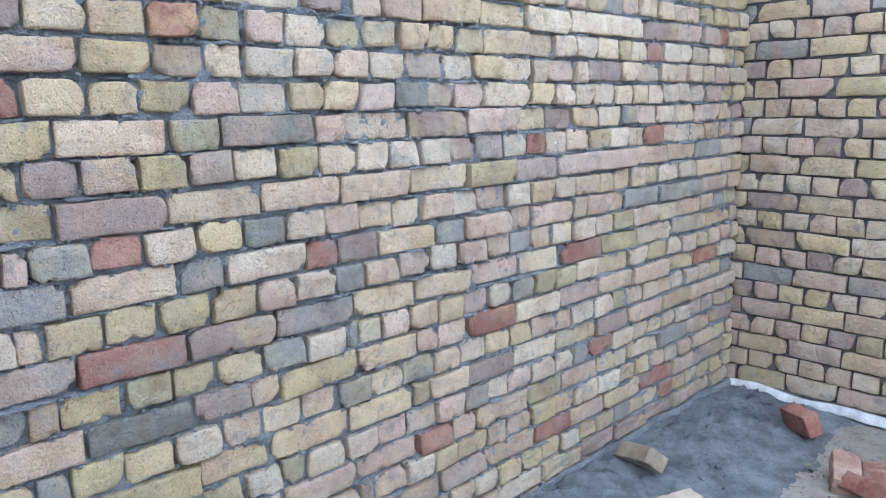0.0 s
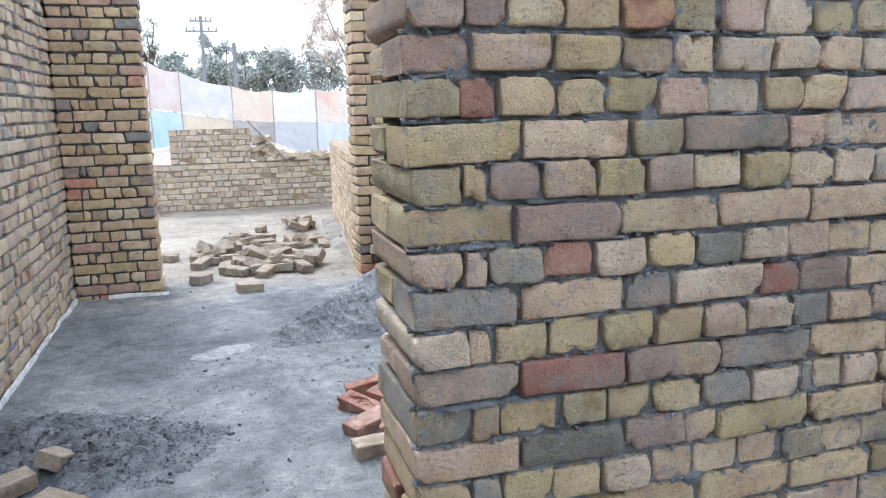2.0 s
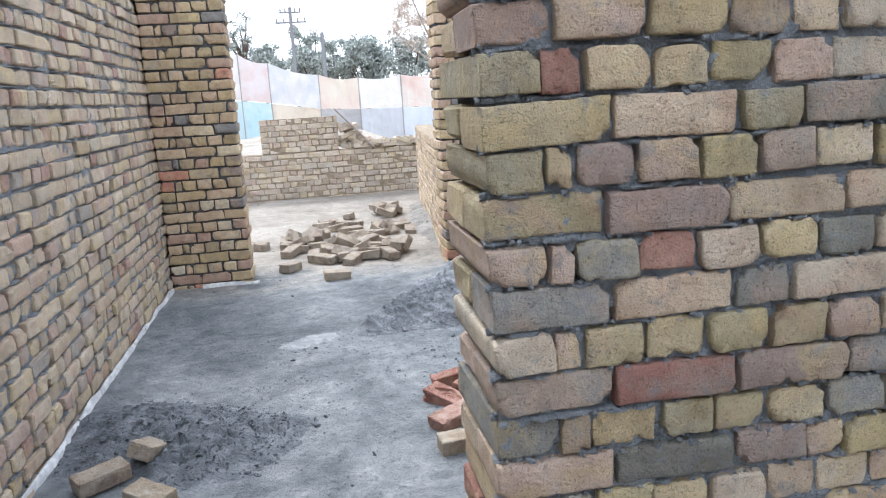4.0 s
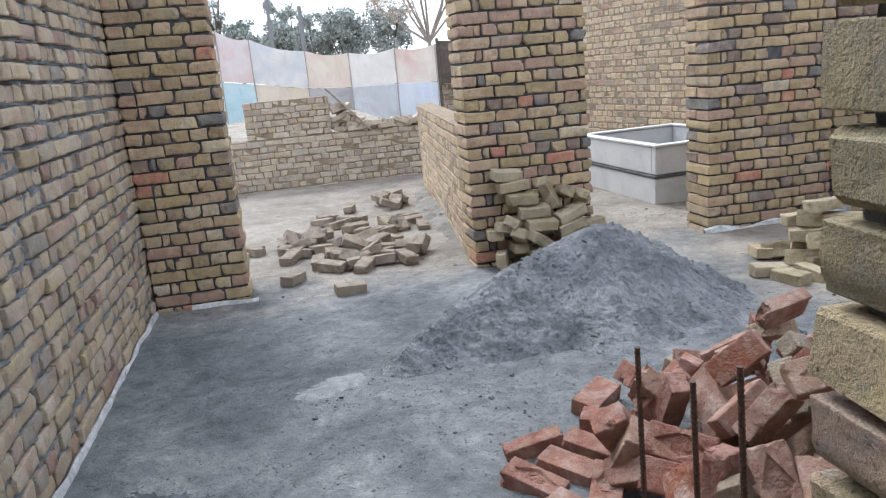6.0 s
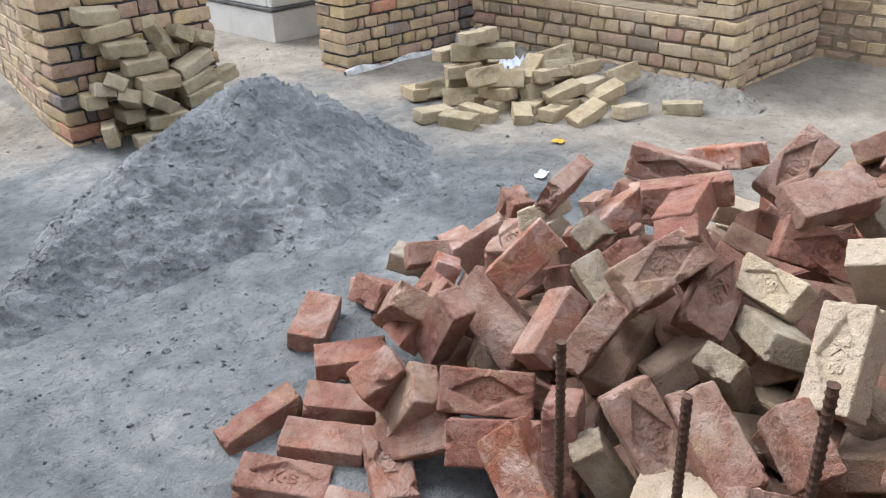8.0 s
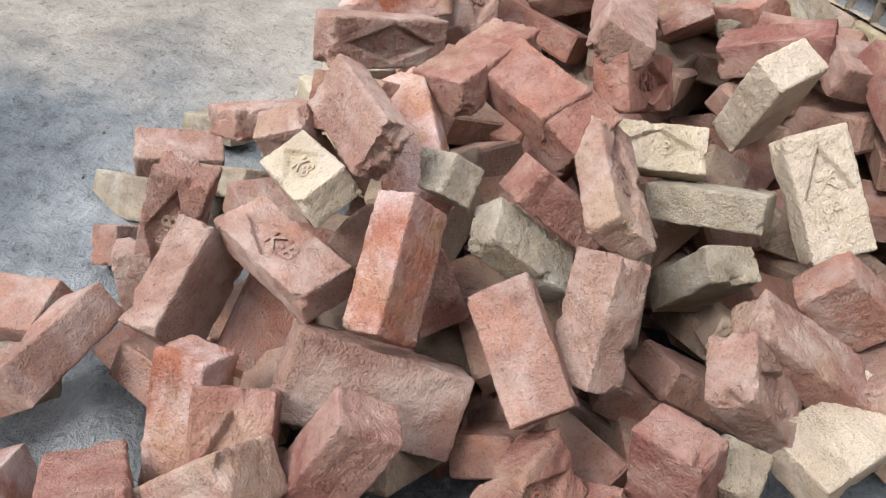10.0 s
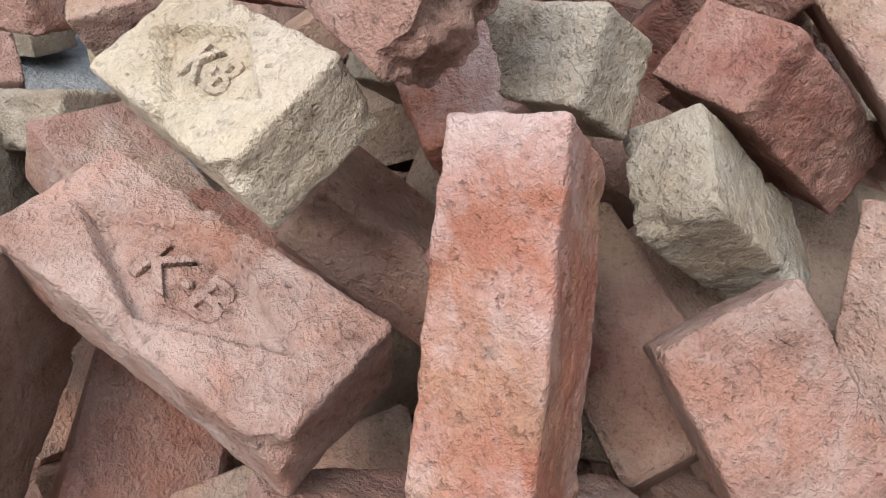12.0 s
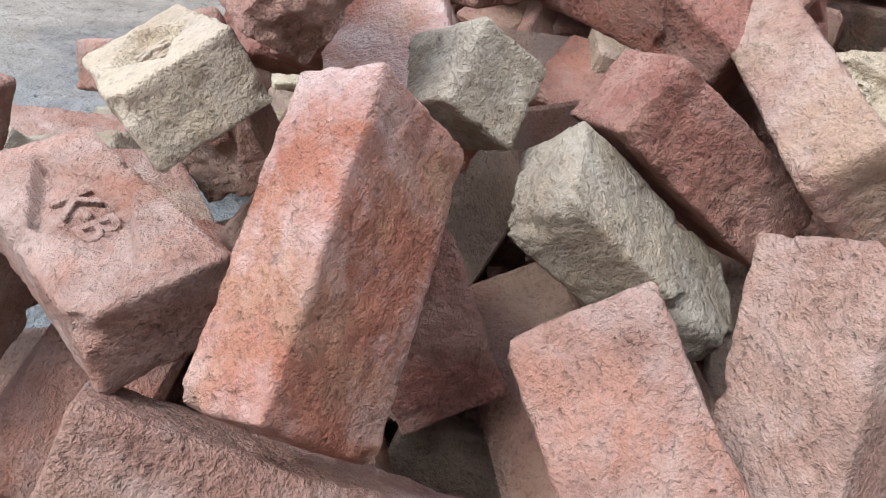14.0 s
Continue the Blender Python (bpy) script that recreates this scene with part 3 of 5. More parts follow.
def mortar_lumps(name, label, m, length, courses, n, seed, pitch):
    """Mortar squeezed out along the bed joints."""
    rng = random.Random(seed)
    store = ([], [])
    for _ in range(n):
        s = rng.uniform(0.003, 0.009)
        u, k = rng.uniform(0.0, length), rng.randrange(1, courses)
        v, f = rough_brick(s * rng.uniform(1.0, 2.0), s * 1.3, s * rng.uniform(0.8, 1.3), rng, s * 0.32, s * 0.12)
        add_verts(store, v, f, m @ pose(u, rng.uniform(-0.002, 0.006), k * pitch + rng.uniform(-0.006, 0.006), rng.uniform(-20, 20), rng.uniform(-12, 12), rng.uniform(-15, 15)))
    return tagged(mesh_object(name, store, m_mortar), label, "mortar", kind="stuff")


mortar_lumps("mortar_lumps", "grey mortar squeezed from the joints of the near wall", pose(-0.228, 0, 0.0), 3.2, 29, 2600, 6, NEAR_PITCH)


def mortar_beds(name, label, m, length, courses, seed, material, pitch):
    """Crumbly mortar lying in the bed joints, in places pressed out over the brick below."""
    store = ([], [])
    step, ring = 0.006, 6
    n = int(length / step)
    for k in range(1, courses):
        base = len(store[0])
        for i in range(n + 1):
            u = i * step
            q = Vector((u * 9, k * 3.7, seed))
            full = noise.noise(q) + 0.55 * noise.noise(q * 3.3)
            out = 0.032 - 0.038 * max(0.0, min(1.0, full * 1.6 + 0.2)) + 0.005 * noise.noise(q * 9)
            hang = 0.007 + 0.011 * max(0.0, noise.noise(Vector((u * 6, k * 5.1, seed + 3))) + 0.1) + 0.003 * noise.noise(q * 7)
            rise = 0.006 + 0.003 * noise.noise(q * 5 + Vector((0, 0, 9)))
            for a in range(ring):
                s = a / (ring - 1)
                bulge = math.sin(math.pi * s) ** 0.6
                y = 0.038 + (out - 0.038) * bulge + 0.0045 * noise.noise(Vector((u * 110, s * 4 + k * 11, seed)))
                store[0].append((u, y, k * pitch + rise - (rise + hang) * s + 0.002 * noise.noise(Vector((u * 70, s * 3, k + seed)))))
        for i in range(n):
            for a in range(ring - 1):
                p = base + i * ring + a
                store[1].append([p, p + 1, p + ring + 1, p + ring])
    ob = mesh_object(name, store, material)
    ob.matrix_basis = m
    return tagged(ob, label, "mortar", kind="stuff")


def mortar_face(name, label, m, length, height, step, seed, material):
    """Ragged mortar filling the joints close behind the bricks' faces, with holes where it was not pushed in."""
    nx, nz = int(length / step), int(height / step)
    store = ([], [])
    for j in range(nz + 1):
        for i in range(nx + 1):
            q = Vector((i * step, seed, j * step))
            y = 0.017 + 0.013 * noise.noise(q * 26) + 0.007 * noise.noise(q * 70) + 0.005 * noise.noise(q * 150)
            hole = noise.noise(q * 11 + Vector((40, 0, 0)))
            if hole > 0.14:
                y += 0.05 * min(1.0, (hole - 0.14) * 8)
            store[0].append((q.x + 0.012, y, q.z))
    for j in range(nz):
        for i in range(nx):
            a = j * (nx + 1) + i
            store[1].append([a, a + 1, a + nx + 2, a + nx + 1])
    ob = mesh_object(name, store, material, smooth=True)
    ob.matrix_basis = m
    return tagged(ob, label, "mortar", kind="stuff")


mortar_face("mortar_face", "ragged grey mortar between the bricks of the near wall", pose(-0.228, 0, 0.0), 3.2, 2.38, 0.0075, 2.0, m_mortar)
mortar_face("mortar_face", "ragged grey mortar between the bricks of the long wall", pose(-1.69, 0.2, 0.05, 0, 0, 90), 4.8, 2.5, 0.015, 6.0, m_mortar)
mortar_beds("mortar_beds", "crumbly grey mortar in the bed joints of the near wall", pose(-0.228, 0, 0.0), 3.2, 29, 4.0, m_mortar, NEAR_PITCH)
mortar_beds("mortar_beds", "crumbly grey mortar in the bed joints of the long wall", pose(-1.69, 0.2, 0.05, 0, 0, 90), 4.8, 29, 8.0, m_mortar, PITCH)


# ---- big red brick heap ----
def tone_material(name, cols, dust, amount, cut, dirt=(0.12, 0.11, 0.10), dirt_amount=0.3, island=False, sat=0.82):
    red_clay = cols[0][0] - cols[0][1] > 0.2
    other = (0.4, (0.50, 0.40, 0.27), (0.50, 0.22, 0.14), (0.46, 0.33, 0.26)) if red_clay else (0.4, (0.48, 0.41, 0.26), (0.46, 0.37, 0.27), (0.54, 0.46, 0.33))
    cols = [tuple(v * 0.74 for v in c) for c in cols]
    return brick_material(name, [(0.0, cols[0]), (0.5, cols[1]), (1.0, cols[2])], dirt, dirt_amount, interp='LINEAR', sat=sat, dust=dust, dust_amount=amount, dust_cut=cut, grain=1.15, island=island, grit=0.38, blotch=other)


heap_mats = {
    "red": tone_material("red_clay", [(0.40, 0.155, 0.11), (0.44, 0.18, 0.13), (0.36, 0.13, 0.10)], (0.50, 0.33, 0.27), 0.6, 0.55),
    "pink": tone_material("pink_clay", [(0.47, 0.24, 0.18), (0.50, 0.28, 0.21), (0.45, 0.21, 0.155)], (0.56, 0.44, 0.38), 0.65, 0.56),
    "orange": tone_material("orange_clay", [(0.52, 0.20, 0.12), (0.48, 0.20, 0.13), (0.52, 0.23, 0.16)], (0.62, 0.48, 0.44), 0.8, 0.54, sat=1.0),
    "pale": tone_material("pale_clay", [(0.84, 0.70, 0.52), (0.80, 0.65, 0.47), (0.86, 0.73, 0.55)], (0.66, 0.56, 0.46), 0.5, 0.55, (0.4, 0.34, 0.25), 0.4),
    "buff": tone_material("buff_clay", [(0.43, 0.36, 0.25), (0.40, 0.32, 0.23), (0.46, 0.39, 0.28)], (0.55, 0.50, 0.42), 0.6, 0.55, (0.25, 0.22, 0.15), 0.4),
    "straw": tone_material("straw_clay", [(0.70, 0.55, 0.30), (0.50, 0.42, 0.23), (0.78, 0.66, 0.43)], (0.58, 0.52, 0.40), 0.5, 0.56, (0.26, 0.22, 0.15), 0.5, sat=0.74),
    "dull": tone_material("dusty_clay", [(0.34, 0.27, 0.20), (0.29, 0.22, 0.17), (0.38, 0.31, 0.23)], (0.42, 0.38, 0.32), 0.6, 0.5),
}
m_heap_core = tone_material("red_clay_joined", [(0.40, 0.17, 0.12), (0.46, 0.24, 0.17), (0.42, 0.33, 0.23)], (0.5, 0.36, 0.3), 0.5, 0.55, island=True)
LB, WB, HB = 0.222, 0.108, 0.072


def worn_brick(seed, kind, nx=48, ny=26, nz=18):
    """One moulded brick: rounded and chipped edges, uneven faces; 'frog' has the diamond hollow, 'broken' a rough split end."""
    rng = random.Random(seed)
    bm = bmesh.new()
    half = Vector((LB / 2, WB / 2, HB / 2))
    counts = (nx, ny, nz)
    r = rng.uniform(0.0035, 0.006)
    lines = [[-h, -h + 0.35 * r] + [-h + r + (2 * h - 2 * r) * q / (n - 4) for q in range(n - 3)] + [h - 0.35 * r, h] for n, h in zip(counts, half)]
    grid = {}

    def vert(i, j, k):
        if (i, j, k) not in grid:
            grid[i, j, k] = bm.verts.new([lines[ax][q] for ax, q in enumerate((i, j, k))])
        return grid[i, j, k]

    for axis in range(3):
        a, b = (axis + 1) % 3, (axis + 2) % 3
        for side in (0, counts[axis]):
            for p in range(counts[a]):
                for q in range(counts[b]):
                    ring = []
                    for dp, dq in ((0, 0), (1, 0), (1, 1), (0, 1)):
                        c = [0, 0, 0]
                        c[axis], c[a], c[b] = side, p + dp, q + dq
                        ring.append(vert(*c))
                    bm.faces.new(ring if side else ring[::-1])
    off = Vector((rng.uniform(-50, 50), rng.uniform(-50, 50), rng.uniform(-50, 50)))
    chips = []
    for _ in range(rng.randrange(8, 17)):
        c = Vector([rng.choice((-1, 1)) * h for h in half])
        c[rng.randrange(3)] *= rng.uniform(-0.9, 0.9)
        chips.append((c, rng.uniform(0.005, 0.012) if rng.random() < 0.7 else rng.uniform(0.012, 0.024)))
    skew = [rng.uniform(-0.02, 0.02) for _ in range(3)]
    for v in bm.verts:
        p = v.co.copy()
        top = p.z > half.z - 1e-5
        fx, fy = p.x, p.y
        inner = Vector([max(-(h - r), min(h - r, q)) for q, h in zip(p, half)])
        d = p - inner
        if d.length > 1e-9:
            p = inner + d.normalized() * r
        n = d.normalized() if d.length > 1e-9 else Vector((0, 0, 1))
        w = noise.noise((p + off) * 16) * 0.0024 + noise.noise((p + off) * 55) * 0.0017 + noise.noise((p + off) * 140) * 0.0011
        p += n * w
        for c, rad in chips:
            gap = rad * (1 + 0.5 * noise.noise((p + off) * 70)) - (p - c).length
            if gap > 0:
                p += (-c).normalized() * gap * 0.8
        if kind == "frog" and top:
            e = 1.0 - abs(fx) / 0.086 - abs(fy) / 0.042
            if e > 0:
                p.z -= 0.014 * min(1.0, e / 0.11) * (0.95 + 0.2 * noise.noise((p + off) * 60))
        if kind == "broken" and fx > 0.05:
            cut = 0.100 + 0.018 * noise.noise(Vector((fy * 30, p.z * 30, seed))) + 0.008 * noise.noise(Vector((fy * 90, p.z * 90, seed)))
            if p.x > cut:
                p.x = cut + (p.x - cut) * 0.08
        p.x += skew[0] * p.z
        p.y += skew[1] * p.x
        p.z += skew[2] * p.x * 0.4
        v.co = p
    return bm


worn_cache = {}


def worn_mesh(kind, variant, tone, fine=True):
    key = (kind, variant, tone, fine)
    if key not in worn_cache:
        bm = worn_brick(variant * 7 + {"frog": 1, "plain": 2, "broken": 3}[kind], kind, 64, 38, 18) if fine else worn_brick(variant * 7 + {"frog": 1, "plain": 2, "broken": 3}[kind], kind, 20, 12, 9)
        me = bpy.data.meshes.new("brick")
        bm.to_mesh(me)
        bm.free()
        me.materials.append(heap_mats[tone])
        me.polygons.foreach_set("use_smooth", [True] * len(me.polygons))
        worn_cache[key] = me
    return worn_cache[key]


stamp_meshes = {}
stamp_rng = random.Random(77)


def stamp(parent, tone):
    """The raised letters in the hollow."""
    cu = bpy.data.curves.new("stamp", 'FONT')
    cu.body, cu.size, cu.extrude, cu.bevel_depth = "K\u00b7B", 0.045, 0.0022, 0.0009
    cu.align_x, cu.align_y = 'CENTER', 'CENTER'
    cu.resolution_u = 2
    cu.materials.append(heap_mats[tone])
    ob = new("stamp", cu)
    ob.parent = parent
    ob.matrix_basis = pose(0, 0, HB / 2 - 0.0125)
    return tagged(ob, "letters moulded into the clay")


WORDS = {"red": "dark red", "pink": "dusty pink", "orange": "orange-red", "pale": "pale cream", "buff": "greyish buff", "straw": "straw-yellow", "dull": "dusty brown"}
KINDS = {"frog": "with stamped hollow", "plain": "worn", "broken": "with split end"}
brick_count = {}
placed = []


def heap_brick(tone, kind, m, size=(1, 1, 1), group="bricks of the red heap", where="lying on the heap", fine=True):
    k = (kind, tone)
    brick_count[k] = brick_count.get(k, 0) + 1
    ob = new("brick", worn_mesh(kind, brick_count[k] % 4, tone, fine))
    ob.matrix_basis = m @ Matrix.Diagonal((*size, 1))
    tagged(ob, WORDS[tone] + " brick " + KINDS[kind] + " " + where, "brick", group)
    if kind == "frog" and fine:
        stamp(ob, tone)
    placed.append(m.translation.copy())
    return ob


def loose_brick(tone, m, group, kind="plain", where="lying on the ground"):
    return heap_brick(tone, kind, m, (1, 1, 1), group, where, fine=False)


heap_brick("pink", "frog", pose(0.830, 2.061, 0.414, 10, -2, -153), (1.044, 0.841, 0.783))
heap_brick("orange", "plain", pose(0.719, 1.917, 0.463, -118, -41, -29), (0.896, 0.861, 0.907))
heap_brick("pale", "frog", pose(0.911, 2.012, 0.499, 30, -10, -166), (0.763, 0.803, 0.762))
heap_brick("pink", "broken", pose(0.902, 1.942, 0.602, 61, 5, -168), (0.869, 0.876, 0.695))
heap_brick("orange", "plain", pose(0.977, 1.836, 0.511, -30, -16, -3), (1.194, 0.985, 0.986))
heap_brick("buff", "plain", pose(0.919, 1.829, 0.492, 53, -24, -164), (1.041, 0.607, 0.888))
heap_brick("buff", "plain", pose(0.766, 1.701, 0.436, 153, -38, 83), (0.833, 0.747, 0.788))
heap_brick("red", "plain", pose(0.810, 1.638, 0.488, 107, -37, 78), (0.765, 0.607, 1.184))
heap_brick("pink", "frog", pose(0.791, 1.570, 0.542, -41, 13, 166), (1.095, 0.997, 0.778))
heap_brick("pink", "plain", pose(0.621, 1.746, 0.373, 36, 29, -170), (0.891, 0.893, 0.993))
heap_brick("pink", "plain", pose(0.633, 1.629, 0.406, -45, -53, -31), (0.889, 0.825, 0.999))
heap_brick("pink", "frog", pose(0.512, 1.398, 0.325, 31, 46, -95), (1.00, 1.00, 1.00))
heap_brick("pink", "plain", pose(0.882, 2.203, 0.322, -92, -33, -38), (0.833, 1.350, 0.900))
heap_brick("pink", "frog", pose(1.003, 2.220, 0.359, 78, -73, -98), (1.051, 0.847, 0.998))
heap_brick("pink", "plain", pose(1.156, 2.296, 0.073, -12, -77, 7), (1.051, 0.885, 0.999))
heap_brick("pink", "frog", pose(1.373, 2.315, 0.038, 69, 30, -48), (0.967, 0.804, 1.002))
heap_brick("pink", "plain", pose(0.655, 1.954, 0.289, 58, 19, -101), (1.231, 1.225, 0.967))
heap_brick("orange", "plain", pose(0.669, 2.211, 0.260, 162, -65, -26), (0.989, 0.817, 1.025))
heap_brick("red", "plain", pose(1.093, 1.692, 0.592, -9, -10, -55), (1.026, 0.989, 0.958))
heap_brick("red", "plain", pose(1.004, 1.636, 0.592, 22, 2, -164), (1.000, 0.927, 1.047))
heap_brick("red", "frog", pose(1.136, 1.346, 0.531, 64, 16, -57), (1.00, 1.00, 1.00))
heap_brick("pink", "frog", pose(1.488, 1.582, 0.576, -35, 41, 160), (1.00, 1.00, 1.00))
heap_brick("pink", "plain", pose(1.187, 1.376, 0.635, 22, -6, -27), (1.00, 1.00, 1.00))
heap_brick("orange", "plain", pose(1.435, 1.760, 0.577, -2, -20, -109), (0.999, 1.000, 0.921))
heap_brick("red", "frog", pose(0.447, 1.793, 0.250, 49, 3, -50), (1.020, 1.008, 1.001))
heap_brick("red", "plain", pose(0.384, 1.708, 0.189, 52, -0, -50), (0.992, 0.991, 1.000))
heap_brick("orange", "plain", pose(0.369, 1.618, 0.176, 58, 34, -104), (0.900, 1.108, 1.000))
heap_brick("pink", "plain", pose(0.320, 1.905, 0.126, 46, -28, -62), (0.985, 0.943, 0.998))
heap_brick("red", "plain", pose(0.298, 2.197, 0.064, 1, 9, -42), (0.927, 0.999, 1.010))
heap_brick("pink", "plain", pose(0.351, 2.048, 0.190, 51, -52, -157), (1.037, 1.162, 1.250))
heap_brick("red", "plain", pose(0.413, 2.301, 0.103, 2, 0, -33), (0.936, 1.000, 1.001))
heap_brick("pink", "plain", pose(0.492, 2.606, 0.057, 10, -6, 39), (1.004, 1.088, 1.006))
heap_brick("red", "plain", pose(0.115, 2.317, 0.038, -84, -11, -3), (1.054, 1.002, 1.001))
heap_brick("red", "frog", pose(0.034, 2.088, 0.038, 2, 11, -46), (1.023, 1.031, 1.001))
heap_brick("red", "frog", pose(0.570, 2.158, 0.263, -1, -44, -15), (1.005, 1.014, 1.001))
heap_brick("pink", "plain", pose(0.543, 2.218, 0.252, -43, -40, -107), (1.110, 1.012, 1.118))
heap_brick("red", "plain", pose(0.591, 2.340, 0.222, -2, -35, -172), (1.021, 1.018, 1.176))
heap_brick("red", "plain", pose(0.538, 2.040, 0.278, 81, -63, -90), (1.068, 0.858, 0.998))
heap_brick("pink", "plain", pose(0.339, 1.963, 0.171, 39, -59, -70), (1.008, 1.098, 1.107))
heap_brick("pale", "frog", pose(0.962, 1.384, 0.488, 45, -2, -110), (0.82, 0.82, 0.82))
heap_brick("buff", "plain", pose(0.853, 1.314, 0.437, -19, -16, -138), (0.92, 0.92, 0.92))
heap_brick("buff", "plain", pose(0.752, 1.360, 0.351, -4, -57, 178), (0.88, 0.88, 0.88))
heap_brick("pink", "plain", pose(0.567, 1.286, 0.340, 10, 27, -115), (1.00, 1.00, 1.00))
heap_brick("pale", "frog", pose(0.784, 1.152, 0.494, 31, 47, -166), (1.00, 1.00, 1.00))
heap_brick("pale", "plain", pose(0.984, 1.164, 0.575, 37, -59, 159), (1.00, 1.00, 1.00))
heap_brick("pink", "plain", pose(0.636, 1.151, 0.375, 98, 31, -116), (0.673, 0.987, 0.995))
heap_brick("pale", "plain", pose(0.458, 1.254, 0.266, 4, -10, -74), (1.012, 1.066, 1.002))
heap_brick("buff", "plain", pose(0.455, 1.448, 0.216, 92, 59, -43), (0.994, 0.693, 0.996))
heap_brick("red", "plain", pose(0.442, 1.557, 0.247, -112, -79, 49), (0.998, 1.001, 1.036))
heap_brick("pink", "plain", pose(0.535, 1.118, 0.288, 44, 20, -39), (0.989, 0.699, 0.994))
heap_brick("pink", "frog", pose(1.260, 1.829, 0.568, 80, 9, -71), (1.149, 0.862, 1.000))
heap_brick("red", "frog", pose(1.134, 1.897, 0.495, 68, -18, -155), (0.984, 0.994, 0.999))
heap_brick("pink", "plain", pose(1.390, 2.031, 0.339, -17, 11, -63), (1.021, 1.001, 0.876))
heap_brick("pink", "frog", pose(1.184, 1.986, 0.368, 124, 63, -73), (0.886, 0.916, 1.000))
heap_brick("pink", "plain", pose(1.593, 2.226, 0.137, 12, 6, -90), (0.903, 1.001, 0.989))
heap_brick("buff", "plain", pose(1.247, 2.179, 0.201, 118, -49, 118), (0.995, 0.970, 1.001))
heap_brick("buff", "plain", pose(1.568, 2.348, 0.039, 59, -18, -141), (0.997, 0.979, 0.994))
heap_brick("buff", "plain", pose(1.296, 2.116, 0.243, -27, -22, -144), (1.003, 1.022, 0.834))
heap_brick("pink", "frog", pose(0.912, 1.491, 0.449, -34, 33, -171), (1.00, 1.00, 1.00))
heap_brick("red", "plain", pose(0.795, 1.839, 0.361, 64, 64, -118), (0.613, 0.795, 0.962))
heap_brick("red", "plain", pose(0.937, 1.578, 0.515, 41, -53, 168), (1.00, 1.00, 1.00))


def heap_height(x, y):
    b = min(0.62, 0.9 * (x - 0.15))
    y0, w = (1.95, 0.8) if x < 1.1 else (1.82 - (x - 1.1) * 0.45, 0.45)
    h = b * max(0.0, min(1.0, 1 - (y - y0) / w))
    return h * max(0.0, min(1.0, (y - 0.3) / 0.5)) * max(0.0, min(1.0, (3.3 - x) / 1.1))


heap_rng = random.Random(41)
fitted = list(placed)
for x, y, z, rz in ((1.10, 2.05, 0.26, 20), (1.0, 1.93, 0.24, 70), (1.12, 1.88, 0.18, -30)):
    heap_brick("pink", "plain", pose(x, y, z, 8, -10, rz), where="wedged inside the heap", fine=False)
core = ([], [])
for layer in range(5):
    for iy in range(15):
        for ix in range(22):
            x = 0.02 + ix * 0.15 + heap_rng.uniform(-0.05, 0.05)
            y = 0.42 + iy * 0.15 + heap_rng.uniform(-0.05, 0.05)
            h = heap_height(x, y)
            near = min((Vector((x, y, 0)) - Vector((p.x, p.y, 0))).length for p in fitted)
            bare = near > 0.2
            z = h - 0.03 - layer * 0.115 if bare else h - 0.29 - layer * 0.10
            if z < 0.045 or (Vector((x, y)) - Vector((0.09, 1.14))).length < 0.16 or (layer == 0 and bare and h < 0.05):
                continue
            tone = heap_rng.choice(("red", "red", "pink", "pink", "orange", "buff")) if x < 1.6 else heap_rng.choice(("buff", "straw", "pale", "pink", "straw"))
            flat = 1.0 if layer == 0 else 0.6
            m = pose(x, y, z, heap_rng.uniform(-40, 40) * flat, heap_rng.uniform(-35, 35) * flat, heap_rng.uniform(0, 180))
            if layer == 0 and bare:
                heap_brick(tone, heap_rng.choice(("plain", "plain", "frog")), m, fine=False)
            else:
                v, f = rough_brick(LB, WB, HB, heap_rng, 0.005, 0.004)
                add_verts(core, v, f, m)
tagged(mesh_object("heap_bricks", core, m_heap_core), "shaded red bricks filling the inside of the heap", "bricks", kind="stuff")

# low bricks at the foot of the heap
for tone, kind, m in (("pink", "plain", pose(0.02, 1.86, 0.05, 3, -4, 30)), ("red", "plain", pose(0.16, 1.72, 0.05, 0, 6, -20)), ("pink", "frog", pose(0.24, 1.93, 0.06, 8, -10, 60)),
                      ("red", "plain", pose(0.10, 1.52, 0.05, -4, 3, 75)), ("pink", "plain", pose(0.25, 1.55, 0.10, 20, -18, 10)), ("buff", "plain", pose(0.02, 1.62, 0.05, 0, 0, 5)),
                      ("red", "frog", pose(0.22, 1.36, 0.10, -15, -20, 40)), ("pink", "plain", pose(0.18, 2.12, 0.05, 2, 4, -50))):
    heap_brick(tone, kind, m, where="at the heap's foot")


# ---- reinforcing bars standing at the edge of the heap ----
def rebar(base, tip):
    base, tip = Vector(base), Vector(tip)
    axis = tip - base
    length = axis.length
    n, ring = int(length / 0.004), 8
    store = ([], [])
    for i in range(n + 1):
        s = i / n
        rib = 0.0014 if (i % 3 == 0) else 0.0
        for k in range(ring):
            a = 2 * math.pi * k / ring
            r = 0.0062 + (rib if (k not in (0, 4)) else 0.0012)
            store[0].append((r * math.cos(a) + 0.006 * math.sin(s * 3), r * math.sin(a), s * length))
    for i in range(n):
        for k in range(ring):
            store[1].append([i * ring + k, i * ring + (k + 1) % ring, (i + 1) * ring + (k + 1) % ring, (i + 1) * ring + k])
    store[1].append(list(range(n * ring, (n + 1) * ring)))
    ob = mesh_object("reinforcing_bar", store, m_rebar)
    ob.matrix_basis = Matrix.Translation(base) @ axis.to_track_quat('Z', 'Y').to_matrix().to_4x4()
    return tagged(ob, "rusty ribbed steel bar standing upright in the heap", "steel bar", "steel bars")


